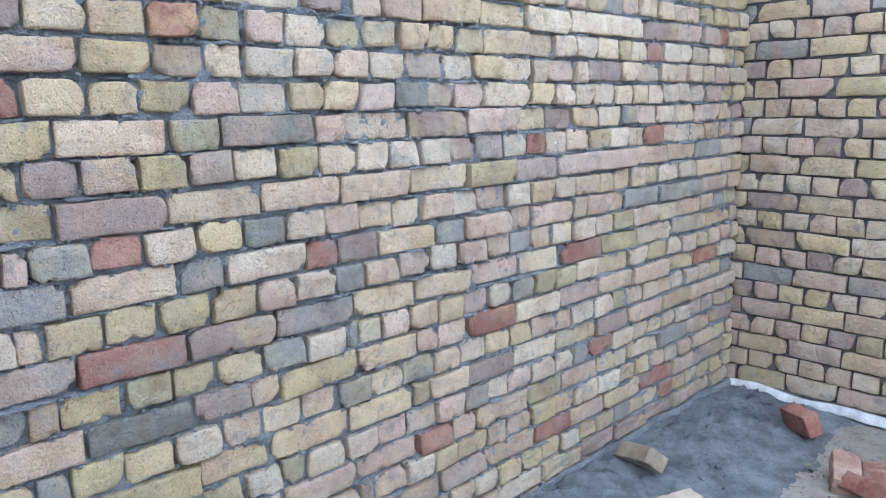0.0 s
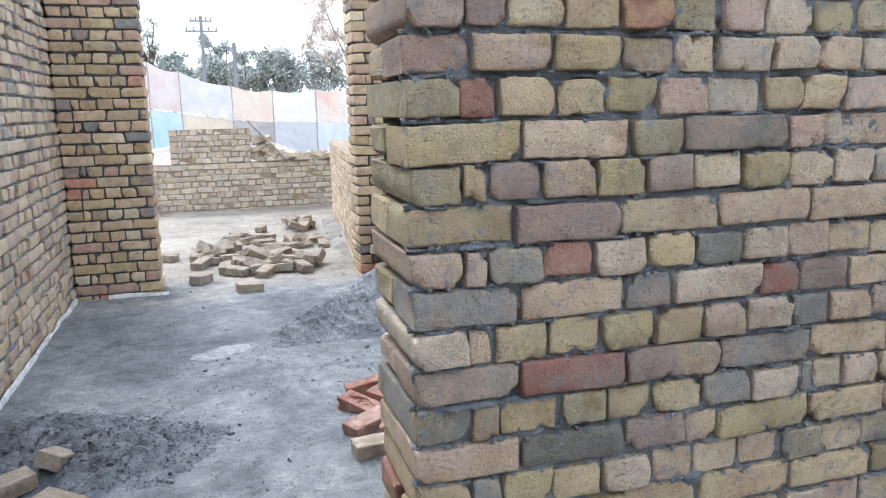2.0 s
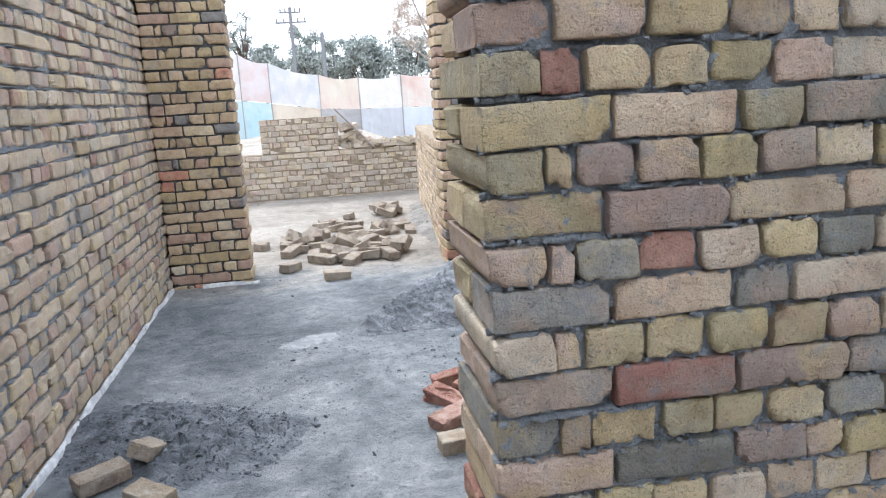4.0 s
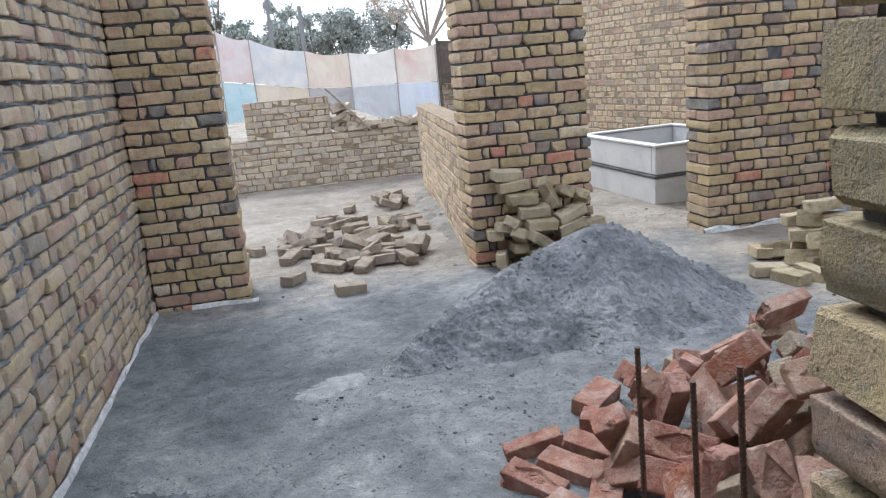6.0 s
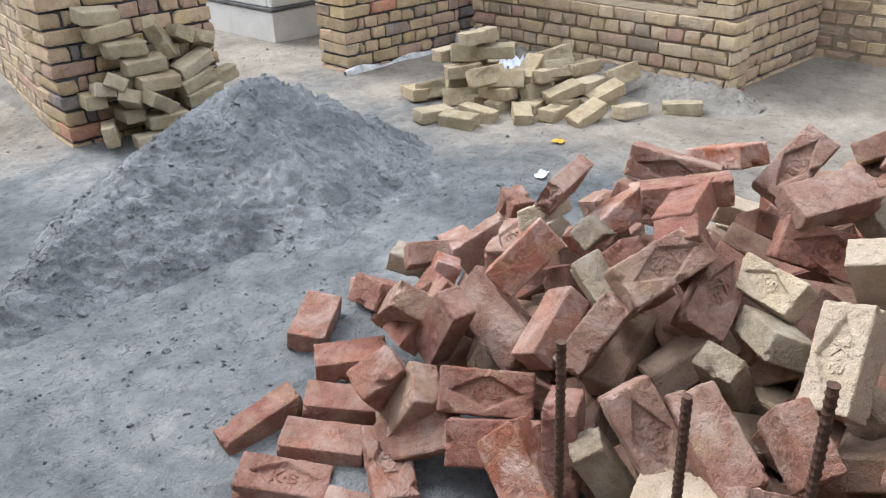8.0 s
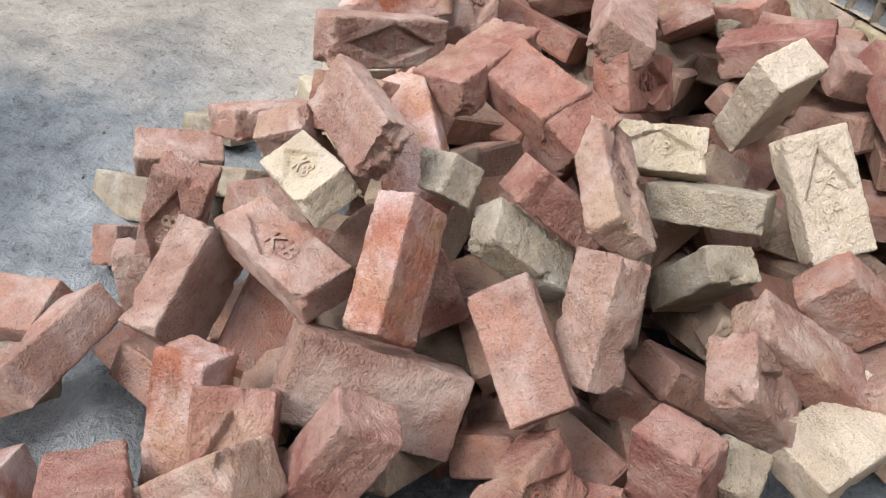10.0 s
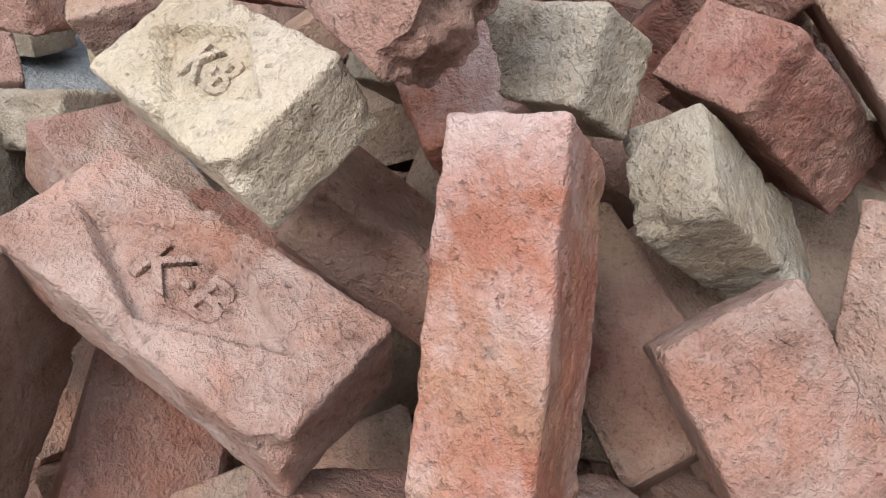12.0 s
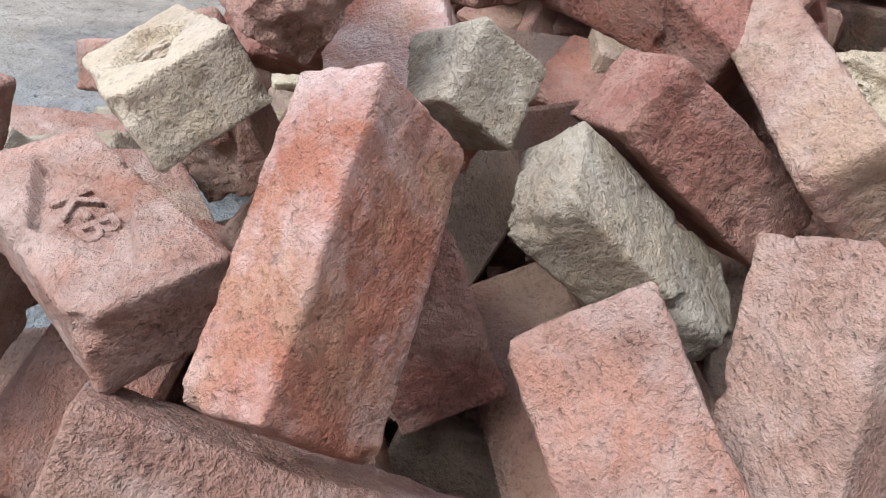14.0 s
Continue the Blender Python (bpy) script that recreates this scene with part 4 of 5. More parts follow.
rebar((0.075, 1.27, -0.05), (0.06, 1.29, 0.84))
rebar((0.13, 1.12, -0.05), (0.11, 1.137, 0.81))
rebar((0.15, 0.97, -0.05), (0.124, 0.99, 0.90))


# ---- sand ----
def mound(name, label, ridge, slope, x0, x1, y0, y1, step, rough, seed, material, clods=0):
    samples = []
    for (ax, ay, az), (bx, by, bz) in zip(ridge, ridge[1:]):
        for i in range(15):
            s = i / 14
            samples.append((ax + (bx - ax) * s, ay + (by - ay) * s, az + (bz - az) * s))
    nx, ny = int((x1 - x0) / step), int((y1 - y0) / step)
    store = ([], [])
    for j in range(ny + 1):
        for i in range(nx + 1):
            x, y = x0 + i * step, y0 + j * step
            q = Vector((x, y, seed))
            wob = 0.10 * noise.noise(q * 2.2) + 0.04 * noise.noise(q * 6)
            best = max(sz * 1.1 - math.hypot(slope * math.hypot(x - sx, y - sy) * (1 + wob * 1.6), sz * 0.1) for sx, sy, sz in samples)
            h = max(-0.03, best)
            clod = 1.2 * noise.noise(q * 5) + 1.0 * noise.noise(q * 12) + 1.2 * noise.noise(Vector((x * 14 - y * 6, x * 16 + y * 36, seed))) + 0.9 * noise.noise(Vector((x * 34 - y * 14, x * 30 + y * 66, seed)))
            k = min(1.0, max(0.35, h / 0.05))
            z = ground_height(x, y) + h + k * clod * rough
            store[0].append((x, y, z))
    for j in range(ny):
        for i in range(nx):
            a = j * (nx + 1) + i
            ring = [a, a + 1, a + nx + 2, a + nx + 1]
            if max(store[0][v][2] - ground_height(store[0][v][0], store[0][v][1]) for v in ring) > 0.0005:
                store[1].append(ring)
    rng = random.Random(seed)
    kept = list(store[1])
    for _ in range(clods):
        p = Vector(store[0][rng.choice(kept)[0]])
        s = rng.uniform(0.003, 0.0065) * (2.2 if rng.random() < 0.08 else 1.0)
        v, f = rough_brick(s * rng.uniform(1.2, 2.6), s * rng.uniform(0.9, 1.5), s, rng, s * 0.2, s * 0.25)
        add_verts(store, v, f, pose(p.x, p.y, p.z + s * 0.15, rng.uniform(-35, 35), rng.uniform(-35, 35), rng.uniform(-40, 40)))
    return tagged(mesh_object(name, store, material, smooth=True), label, "sand heap", kind="stuff")


mound("sand_heap", "grey heap of clumpy cement sand on the floor", [(-0.2, 3.38, 0.10), (0.12, 3.55, 0.21), (0.47, 3.74, 0.33), (0.85, 3.84, 0.43), (1.0, 3.84, 0.49), (1.14, 3.86, 0.49), (1.32, 3.80, 0.37)],
      0.74, -0.75, 2.1, 2.7, 4.85, 0.010, 0.020, 2.0, m_sand_dry, 2600)
mound("sand_patch", "scraped patch of dark sand beside the long wall", [(-1.5, 2.35, 0.05), (-1.3, 2.1, 0.085), (-1.0, 1.95, 0.08), (-0.8, 2.0, 0.045)], 0.24, -1.68, -0.3, 1.45, 2.8, 0.013, 0.026, 5.0, m_sand, 1100)
mound("sand_bank", "dark wet sand swept against the foot of the near wall", [(0.2, -0.12, 0.06), (1.5, -0.1, 0.06), (2.9, -0.15, 0.05)], 0.12, -0.1, 3.0, -0.75, -0.005, 0.02, 0.014, 8.0, m_sand, 1200)

mound("earth_bank", "dark crumbly earth banked against the sill wall", [(3.60, 4.7, 0.07), (3.58, 3.9, 0.08), (3.60, 2.85, 0.09)], 0.35, 3.15, 3.65, 2.6, 5.0, 0.016, 0.018, 13.0, m_earth, 500)
mound("earth_bank", "trodden grey earth banked against the low yard wall", [(0.80, 5.7, 0.03), (0.92, 7.0, 0.12), (1.05, 8.7, 0.07)], 0.28, 0.1, 1.15, 5.3, 9.3, 0.03, 0.02, 17.0, m_earth, 200)

# ---- bricks dumped at the foot of the middle pier ----
PIER_GROUP = "bricks piled against the pier"
for x, z, y, rx, ry, rz, kind in ((0.87, 0.62, 4.93, 0, -4, 2, "plain"), (0.92, 0.53, 4.88, 8, 3, 4, "plain"), (0.99, 0.44, 4.84, 12, 0, -2, "frog"), (1.03, 0.345, 4.80, 8, 4, 0, "plain"),
                                  (1.03, 0.14, 4.78, 4, 3, -3, "plain"), (1.12, 0.55, 4.88, 50, 60, 20, "frog"), (1.26, 0.54, 4.93, 30, 10, 85, "plain"), (1.38, 0.47, 4.93, 20, 30, 80, "plain"),
                                  (1.27, 0.39, 4.85, 10, -20, 5, "plain"), (1.26, 0.30, 4.84, 6, -14, 8, "plain"), (1.28, 0.22, 4.82, 5, -10, 2, "plain"), (1.45, 0.26, 4.93, 0, -12, 4, "plain"),
                                  (0.83, 0.36, 4.85, 30, 20, 70, "plain"), (0.77, 0.33, 4.90, 10, 15, 80, "plain"), (0.88, 0.27, 4.80, 15, 30, 60, "broken"), (0.72, 0.28, 4.95, 0, 5, 84, "plain"),
                                  (0.73, 0.12, 4.82, 85, 4, 70, "plain"), (1.00, 0.245, 4.76, 20, 30, 30, "broken"), (0.93, 0.055, 4.74, 0, 2, -6, "plain"), (0.84, 0.70, 4.95, 10, 6, 10, "broken"),
                                  (0.88, 0.18, 4.9, 0, 4, 85, "plain"), (1.15, 0.07, 4.85, 0, 0, 10, "plain"), (1.4, 0.09, 4.9, 0, 0, -8, "plain"), (0.98, 0.36, 4.92, 0, 0, 10, "plain"), (1.12, 0.46, 4.95, 0, 0, 0, "plain"),
                                  (1.1, 0.28, 4.93, 0, 0, 5, "plain"), (1.3, 0.17, 4.94, 0, 0, 0, "plain")):
    loose_brick("straw", pose(x, y, z, rx, ry, rz), PIER_GROUP, kind, "piled against the pier")

# ---- small pile of yellow bricks ----
loose_brick("straw", pose(2.24, 3.93, 0.050, 3, 4, -10), "yellow bricks in the small pile", "plain")
loose_brick("straw", pose(2.26, 3.74, 0.050, -3, 1, 102), "yellow bricks in the small pile", "plain")
loose_brick("straw", pose(2.42, 3.74, 0.050, 4, -6, 103), "yellow bricks in the small pile", "plain")
loose_brick("straw", pose(2.57, 3.54, 0.050, 4, -3, 47), "yellow bricks in the small pile", "plain")
loose_brick("straw", pose(2.71, 3.42, 0.050, 2, 6, 15), "yellow bricks in the small pile", "frog")
loose_brick("straw", pose(2.76, 3.23, 0.070, 10, -20, -12), "yellow bricks in the small pile", "plain")
loose_brick("straw", pose(3.02, 3.12, 0.050, -5, 6, -4), "yellow bricks in the small pile", "plain")
loose_brick("straw", pose(3.26, 2.93, 0.050, -5, -4, -59), "yellow bricks in the small pile", "frog")
loose_brick("straw", pose(2.46, 4.34, 0.050, 3, 5, 72), "yellow bricks in the small pile", "plain")
loose_brick("straw", pose(2.53, 4.24, 0.070, 61, -6, -33), "yellow bricks in the small pile", "frog")
loose_brick("straw", pose(2.56, 4.02, 0.060, 63, -5, -48), "yellow bricks in the small pile", "plain")
loose_brick("straw", pose(2.64, 3.76, 0.050, -1, -1, 6), "yellow bricks in the small pile", "plain")
loose_brick("straw", pose(2.75, 3.60, 0.050, 2, 3, 16), "yellow bricks in the small pile", "plain")
loose_brick("straw", pose(2.64, 3.79, 0.120, -0, 4, 98), "yellow bricks in the small pile", "plain")
loose_brick("straw", pose(2.65, 4.09, 0.120, 6, 6, -30), "yellow bricks in the small pile", "plain")
loose_brick("straw", pose(2.78, 3.73, 0.110, 69, -4, -31), "yellow bricks in the small pile", "frog")
loose_brick("straw", pose(2.82, 3.65, 0.120, 66, -5, 2), "yellow bricks in the small pile", "plain")
loose_brick("straw", pose(2.87, 3.49, 0.120, 4, -16, -23), "yellow bricks in the small pile", "plain")
loose_brick("straw", pose(3.08, 3.46, 0.130, 4, 2, 7), "yellow bricks in the small pile", "plain")
loose_brick("straw", pose(3.07, 3.33, 0.100, 8, -19, -22), "yellow bricks in the small pile", "plain")
loose_brick("straw", pose(3.33, 3.39, 0.150, 68, -6, -10), "yellow bricks in the small pile", "plain")
loose_brick("straw", pose(3.15, 3.57, 0.200, -5, -0, -10), "yellow bricks in the small pile", "frog")
loose_brick("straw", pose(2.57, 3.82, 0.220, 63, -4, -23), "yellow bricks in the small pile", "frog")
loose_brick("straw", pose(2.66, 3.75, 0.200, 62, 2, -51), "yellow bricks in the small pile", "plain")
loose_brick("straw", pose(2.89, 3.64, 0.200, -1, 4, 5), "yellow bricks in the small pile", "plain")
loose_brick("straw", pose(2.99, 3.62, 0.210, 58, 3, -11), "yellow bricks in the small pile", "plain")
loose_brick("straw", pose(2.59, 4.03, 0.220, -1, -3, -30), "yellow bricks in the small pile", "frog")
loose_brick("straw", pose(2.83, 3.71, 0.230, -0, -23, 18), "yellow bricks in the small pile", "plain")
loose_brick("straw", pose(2.67, 4.22, 0.280, -1, -2, -10), "yellow bricks in the small pile", "plain")
loose_brick("straw", pose(2.67, 4.06, 0.300, 68, 2, -40), "yellow bricks in the small pile", "plain")
loose_brick("straw", pose(2.73, 3.89, 0.330, 3, -2, -51), "yellow bricks in the small pile", "plain")
loose_brick("straw", pose(2.65, 3.96, 0.420, -6, -3, -13), "yellow bricks in the small pile", "frog")
loose_brick("straw", pose(3.04, 3.69, 0.270, 72, -6, -14), "yellow bricks in the small pile", "frog")
loose_brick("straw", pose(2.91, 3.46, 0.050, -5, 4, 6), "yellow bricks in the small pile", "frog")
loose_brick("straw", pose(3.03, 3.35, 0.050, -0, -2, -16), "yellow bricks in the small pile", "plain")
loose_brick("straw", pose(2.64, 3.92, 0.050, -6, 3, -7), "yellow bricks in the small pile", "plain")
loose_brick("straw", pose(2.94, 3.92, 0.120, 3, -4, 16), "yellow bricks in the small pile", "plain")
loose_brick("straw", pose(2.77, 4.06, 0.200, -5, -1, -57), "yellow bricks in the small pile", "frog")
loose_brick("straw", pose(3.15, 3.66, 0.100, 1, -0, -35), "yellow bricks in the small pile", "plain")


# ---- dusty bricks scattered outside the openings ----
out_rng = random.Random(9)
for cx, cy, sx, sy, n, top in ((-0.62, 6.5, 0.3, 0.28, 14, 0.16), (-0.15, 6.1, 0.32, 0.35, 16, 0.14), (0.2, 5.7, 0.25, 0.25, 11, 0.08), (-0.35, 5.6, 0.25, 0.15, 5, 0.05), (0.3, 6.9, 0.3, 0.35, 10, 0.1),
                               (0.35, 8.2, 0.3, 0.4, 16, 0.1), (-0.3, 7.4, 0.3, 0.3, 6, 0.05)):
    for i in range(n):
        x, y = out_rng.gauss(cx, sx * 0.7), out_rng.gauss(cy, sy * 0.7)
        if y < 5.35 or (x > 0.5 and y < 9):
            continue
        z = 0.055 + max(0, top * (1 - math.hypot((x - cx) / sx, (y - cy) / sy))) * out_rng.random()
        tilt = 1.0 if z > 0.07 else 0.25
        loose_brick("dull", pose(x, y, z, out_rng.uniform(-40, 40) * tilt, out_rng.uniform(-30, 30) * tilt, out_rng.uniform(0, 180)), "dusty bricks outside", "plain", "scattered on bare earth")
for x, y, rz in ((-0.36, 4.86, 8), (-0.75, 5.35, 60)):
    loose_brick("dull", pose(x, y, 0.055, 2, 3, rz), "dusty bricks outside", "broken", "lying alone on the floor")

# chunks on the floor beside the near wall and under the long wall
for tone, kind, m in (("red", "broken", pose(2.68, -0.47, 0.10, 70, 10, 50)), ("buff", "broken", pose(1.92, -0.16, 0.10, 40, 15, 70)), ("pale", "plain", pose(1.74, -0.42, 0.06, 3, 4, -15)),
                      ("buff", "broken", pose(1.86, 2.13, 0.06, 10, 12, 40)), ("pink", "broken", pose(2.40, -0.74, 0.06, 10, -12, 20)), ("red", "broken", pose(2.30, -0.86, 0.07, 30, 8, 60)), ("pink", "broken", pose(2.52, -0.86, 0.05, 5, 8, 110)),
                      ("dull", "plain", pose(-1.42, 1.72, 0.06, 4, -3, 35)), ("dull", "broken", pose(-1.27, 1.88, 0.08, 20, 20, 80)), ("buff", "plain", pose(-1.2, 1.52, 0.05, 5, 0, -40))):
    heap_brick(tone, kind, m, (0.9, 0.9, 0.9), "loose chunks", "lying on the sandy floor", fine=False)


mound("cement_spill", "pale spill of dry cement powder on the floor", [(-0.70, 3.25, 0.012), (-0.54, 3.33, 0.014)], 0.16, -1.0, -0.2, 3.0, 3.6, 0.012, 0.010, 11.0, m_powder)


# ---- pebbles and crumbs ----
def crumbs(name, label, areas, n, seed, material):
    rng = random.Random(seed)
    store = ([], [])
    for _ in range(n):
        cx, cy, sx, sy = rng.choice(areas)
        x, y = rng.gauss(cx, sx), rng.gauss(cy, sy)
        s = rng.uniform(0.002, 0.007) * (2.2 if rng.random() < 0.05 else 1)
        v, f = rough_brick(s * rng.uniform(1, 2), s * rng.uniform(0.8, 1.6), s, rng, s * 0.18, s * 0.25)
        add_verts(store, v, f, pose(x, y, ground_height(x, y) + s * 0.3, rng.uniform(-30, 30), rng.uniform(-30, 30), rng.uniform(0, 360)))
    return tagged(mesh_object(name, store, material), label, "rubble", kind="stuff")


crumbs("crumbs", "dark crumbs of mortar and sand strewn over the floor", [(-0.9, 2.2, 0.45, 0.5), (-0.5, 3.3, 0.6, 0.7), (0.5, 3.3, 0.9, 0.4), (0.1, 2.6, 0.4, 0.4), (2.0, 3.2, 0.5, 0.5), (1.9, -0.5, 0.5, 0.25)], 900, 3, m_sand)
crumbs("brick_crumbs", "small broken bits of brick on bare earth", [(0.0, 6.3, 0.6, 0.7), (0.4, 8.2, 0.4, 0.6), (-0.3, 5.4, 0.5, 0.2), (2.6, 5.9, 0.25, 0.2), (2.2, -0.6, 0.4, 0.25), (0.3, 10.0, 0.9, 0.25)], 700, 4, heap_mats["dull"])


# ---- white plaster lips at the wall feet ----
def plaster_lip(label, a, b, width, height, seed, material=None):
    a, b = Vector(a), Vector(b)
    axis = (b - a).normalized()
    side = Vector((axis.y, -axis.x, 0))
    n = int((b - a).length / 0.03)
    store = ([], [])
    for i in range(n + 1):
        p = a + (b - a) * (i / n)
        k = 0.65 + 0.9 * noise.noise(Vector((i * 0.09, seed, 0))) + 0.25 * noise.noise(Vector((i * 0.5, seed, 2)))
        w, h = width * max(0.2, k), height * max(0.25, 0.8 + 0.8 * noise.noise(Vector((i * 0.12, seed, 5))))
        for u, z in ((0, -0.02), (0, h), (0.35, h), (0.75, h * 0.7), (1, -0.02)):
            q = p + side * (u * w)
            store[0].append((q.x, q.y, p.z + z))
    for i in range(n):
        for k in range(4):
            store[1].append([i * 5 + k, i * 5 + k + 1, (i + 1) * 5 + k + 1, (i + 1) * 5 + k])
    return tagged(mesh_object("trim", store, material or m_plaster, smooth=True), label, "plaster trim", kind="structure")


plaster_lip("white plaster lip along the foot of the long wall", (-1.69, 1.2, 0.03), (-1.69, 5.0, 0.03), 0.028, 0.03, 1)
plaster_lip("white plaster lip at the foot of the pier", (-1.45, 5.03, 0.02), (-1.0, 5.03, 0.02), 0.05, 0.035, 2)
plaster_lip("white plaster lip at the foot of the doorway wall", (2.48, 5.11, 0.02), (4.2, 5.11, 0.02), 0.05, 0.04, 3)
plaster_lip("white plaster lip at the foot of the corner wall", (3.01, 0.0, 0.06), (3.01, -2.4, 0.05), 0.05, 0.025, 4)
plaster_lip("grey plaster lip at the foot of the near wall", (-0.2, 0.0, 0.05), (3.0, 0.0, 0.06), 0.02, 0.03, 5, m_mortar)


def cement_cap(name, label, m, length, depth, seed):
    bm = bmesh.new()
    bmesh.ops.create_grid(bm, x_segments=int(length / 0.04), y_segments=6, size=0.5)
    for v in bm.verts:
        x, y = (v.co.x + 0.5) * length, (v.co.y + 0.5) * depth
        edge = min(y, depth - y) < 0.001
        v.co = Vector((x, y + (0.006 * noise.noise(Vector((x * 9, seed, y * 20))) if edge else 0), (0.0 if edge else 0.016) + 0.008 * noise.noise(Vector((x * 8, y * 14, seed)))))
    me = bpy.data.meshes.new(name)
    bm.to_mesh(me)
    bm.free()
    me.materials.append(m_mortar_tan)
    ob = new(name, me)
    ob.matrix_basis = m
    return tagged(ob, label, "cement cap", kind="structure")


cement_cap("trim_yard_cap", "thin cement cap on the low yard wall", pose(0.83, 5.37, 12 * PITCH + 0.022, 0, 0, 84.5), 3.85, 0.23, 3)


# ---- concrete water tank ----
def tank():
    m = pose(2.74, 6.40, 0.0, 0, 0, 3)
    top = empty("water_tank", m, "grey cast concrete water tank with a flat rim", "water tank")
    L, D, t = 1.25, 1.7, 0.07

    def box(x0, x1, y0, y1, z0, z1, ch=0.008):
        v, f = raw_box(x1 - x0, y1 - y0, z1 - z0, ch)
        bm = bmesh.new()
        vs = [bm.verts.new((q[0] + (x0 + x1) / 2, q[1] + (y0 + y1) / 2, q[2] + (z0 + z1) / 2)) for q in v]
        for ring in f:
            bm.faces.new([vs[i] for i in ring])
        return bm
    part("base", box(-0.02, L + 0.02, -0.02, D + 0.02, -0.05, 0.27), m_concrete, top, "damp-stained lower course of the tank")
    part("joint", box(-0.03, L + 0.03, -0.03, D + 0.03, 0.27, 0.295, 0.004), m_mortar_dark, top, "dark joint between the two courses")
    for a, b, c, d in ((0, L, 0, t), (0, L, D - t, D), (0, t, t + 0.002, D - t - 0.002), (L - t, L, t + 0.002, D - t - 0.002)):
        part("side", box(a, b, c, d, 0.297, 0.565), m_concrete, top)
        part("rim", box(a - 0.015, b + 0.015, c - 0.015, d + 0.015, 0.567, 0.588, 0.004), m_concrete, top)
    part("floor", box(t, L - t, t, D - t, 0.30, 0.33), m_mortar_dark, top)


tank()

# ---- plastic ----
m_plastic = plain_material("thin_plastic", (0.72, 0.76, 0.82), 0.35, 0.0, 0.12, 12.0, 0.004)
m_grey_plastic = plain_material("grey_plastic", (0.5, 0.56, 0.62), 0.4, 0.0, 0.2, 10.0, 0.004)


def crumpled_roll(label, a, b, r, material):
    a, b = Vector(a), Vector(b)
    axis = b - a
    store = ([], [])
    n, ring = 36, 20
    for i in range(n + 1):
        for k in range(ring):
            ang = 2 * math.pi * k / ring
            q = Vector((i * 0.35, math.cos(ang) * 1.2, math.sin(ang) * 1.2))
            rr = r * (1 + 0.35 * noise.noise(q) + 0.18 * noise.noise(q * 2.6))
            store[0].append((rr * math.cos(ang), rr * math.sin(ang), axis.length * i / n))
    for i in range(n):
        for k in range(ring):
            store[1].append([i * ring + k, i * ring + (k + 1) % ring, (i + 1) * ring + (k + 1) % ring, (i + 1) * ring + k])
    store[1].append(list(range(ring))[::-1])
    store[1].append(list(range(n * ring, (n + 1) * ring)))
    ob = mesh_object("plastic_roll", store, material, smooth=True)
    ob.matrix_basis = Matrix.Translation(a) @ axis.to_track_quat('Z', 'Y').to_matrix().to_4x4()
    return tagged(ob, label, "plastic sheet")


crumpled_roll("crumpled roll of pale plastic sheeting against the wall", (3.5, 4.97, 0.10), (4.12, 5.0, 0.13), 0.06, m_grey_plastic)


def crumpled_sheet(name, label, x, y, z, sx, sy, amp, seed, material, category):
    store = ([], [])
    n = 16
    for j in range(n + 1):
        for i in range(n + 1):
            u, v = i / n - 0.5, j / n - 0.5
            wx = u * sx * (1 + 0.3 * noise.noise(Vector((v * 3, seed, 1)))) + 0.04 * sx * noise.noise(Vector((u * 6, v * 6, seed)))
            store[0].append((wx, v * sy * (1 + 0.3 * noise.noise(Vector((u * 3, seed, 4)))), amp * abs(noise.noise(Vector((u * 5, v * 5, seed)))) + amp * 0.4 * noise.noise(Vector((u * 14, v * 14, seed)))))
    for j in range(n):
        for i in range(n):
            a = j * (n + 1) + i
            store[1].append([a, a + 1, a + n + 2, a + n + 1])
    ob = mesh_object(name, store, material, smooth=True)
    ob.matrix_basis = pose(x, y, z, 0, 0, seed * 40)
    solid = ob.modifiers.new("thickness", 'SOLIDIFY')
    solid.thickness = 0.001
    return tagged(ob, label, category)


crumpled_sheet("plastic_bag", "crumpled white plastic bag behind the yellow bricks", 3.2, 4.12, 0.06, 0.4, 0.3, 0.16, 2, m_plastic, "plastic bag")
crumpled_sheet("scrap", "small white scrap of paper on the floor", 1.98, 2.9, 0.035, 0.09, 0.05, 0.02, 5, m_plastic, "paper scrap")
m_leaf_dry = plain_material("dry_leaf", (0.6, 0.36, 0.06), 0.6, 0.0, 0.2, 40.0)
crumpled_sheet("dry_leaf", "small yellow dry leaf on the floor", 2.39, 3.13, 0.035, 0.06, 0.045, 0.015, 7, m_leaf_dry, "leaf")


# ---- tarpaulin screen ----
def tarp_material(name, col, patch):
    m, nt, bsdf = mat_new(name)
    pos = n_pos(nt)
    a = n_noise(nt, pos, 3.0, 5.0, 0.6, 0.5)
    b = n_noise(nt, pos, 14.0, 5.0, 0.6)
    c = n_mix(nt, n_range(nt, a, 0.42, 0.62), col, patch)
    c = n_mix(nt, n_range(nt, b, 0.4, 0.7, 0.0, 0.35), c, tuple(v * 0.85 for v in col))
    c = n_mix(nt, 0.3, c, (0.84, 0.83, 0.82))
    nt.links.new(c, bsdf.inputs["Base Color"])
    bsdf.inputs["Roughness"].default_value = 0.7
    tr = nt.nodes.new("ShaderNodeBsdfTranslucent")
    nt.links.new(c, tr.inputs[0])
    mx = nt.nodes.new("ShaderNodeMixShader")
    mx.inputs[0].default_value = 0.4
    out = [n for n in nt.nodes if n.type == 'OUTPUT_MATERIAL'][0]
    nt.links.new(bsdf.outputs[0], mx.inputs[1])
    nt.links.new(tr.outputs[0], mx.inputs[2])
    nt.links.new(mx.outputs[0], out.inputs[0])
    n_bump(nt, bsdf, b, 0.5, 0.02)
    return m


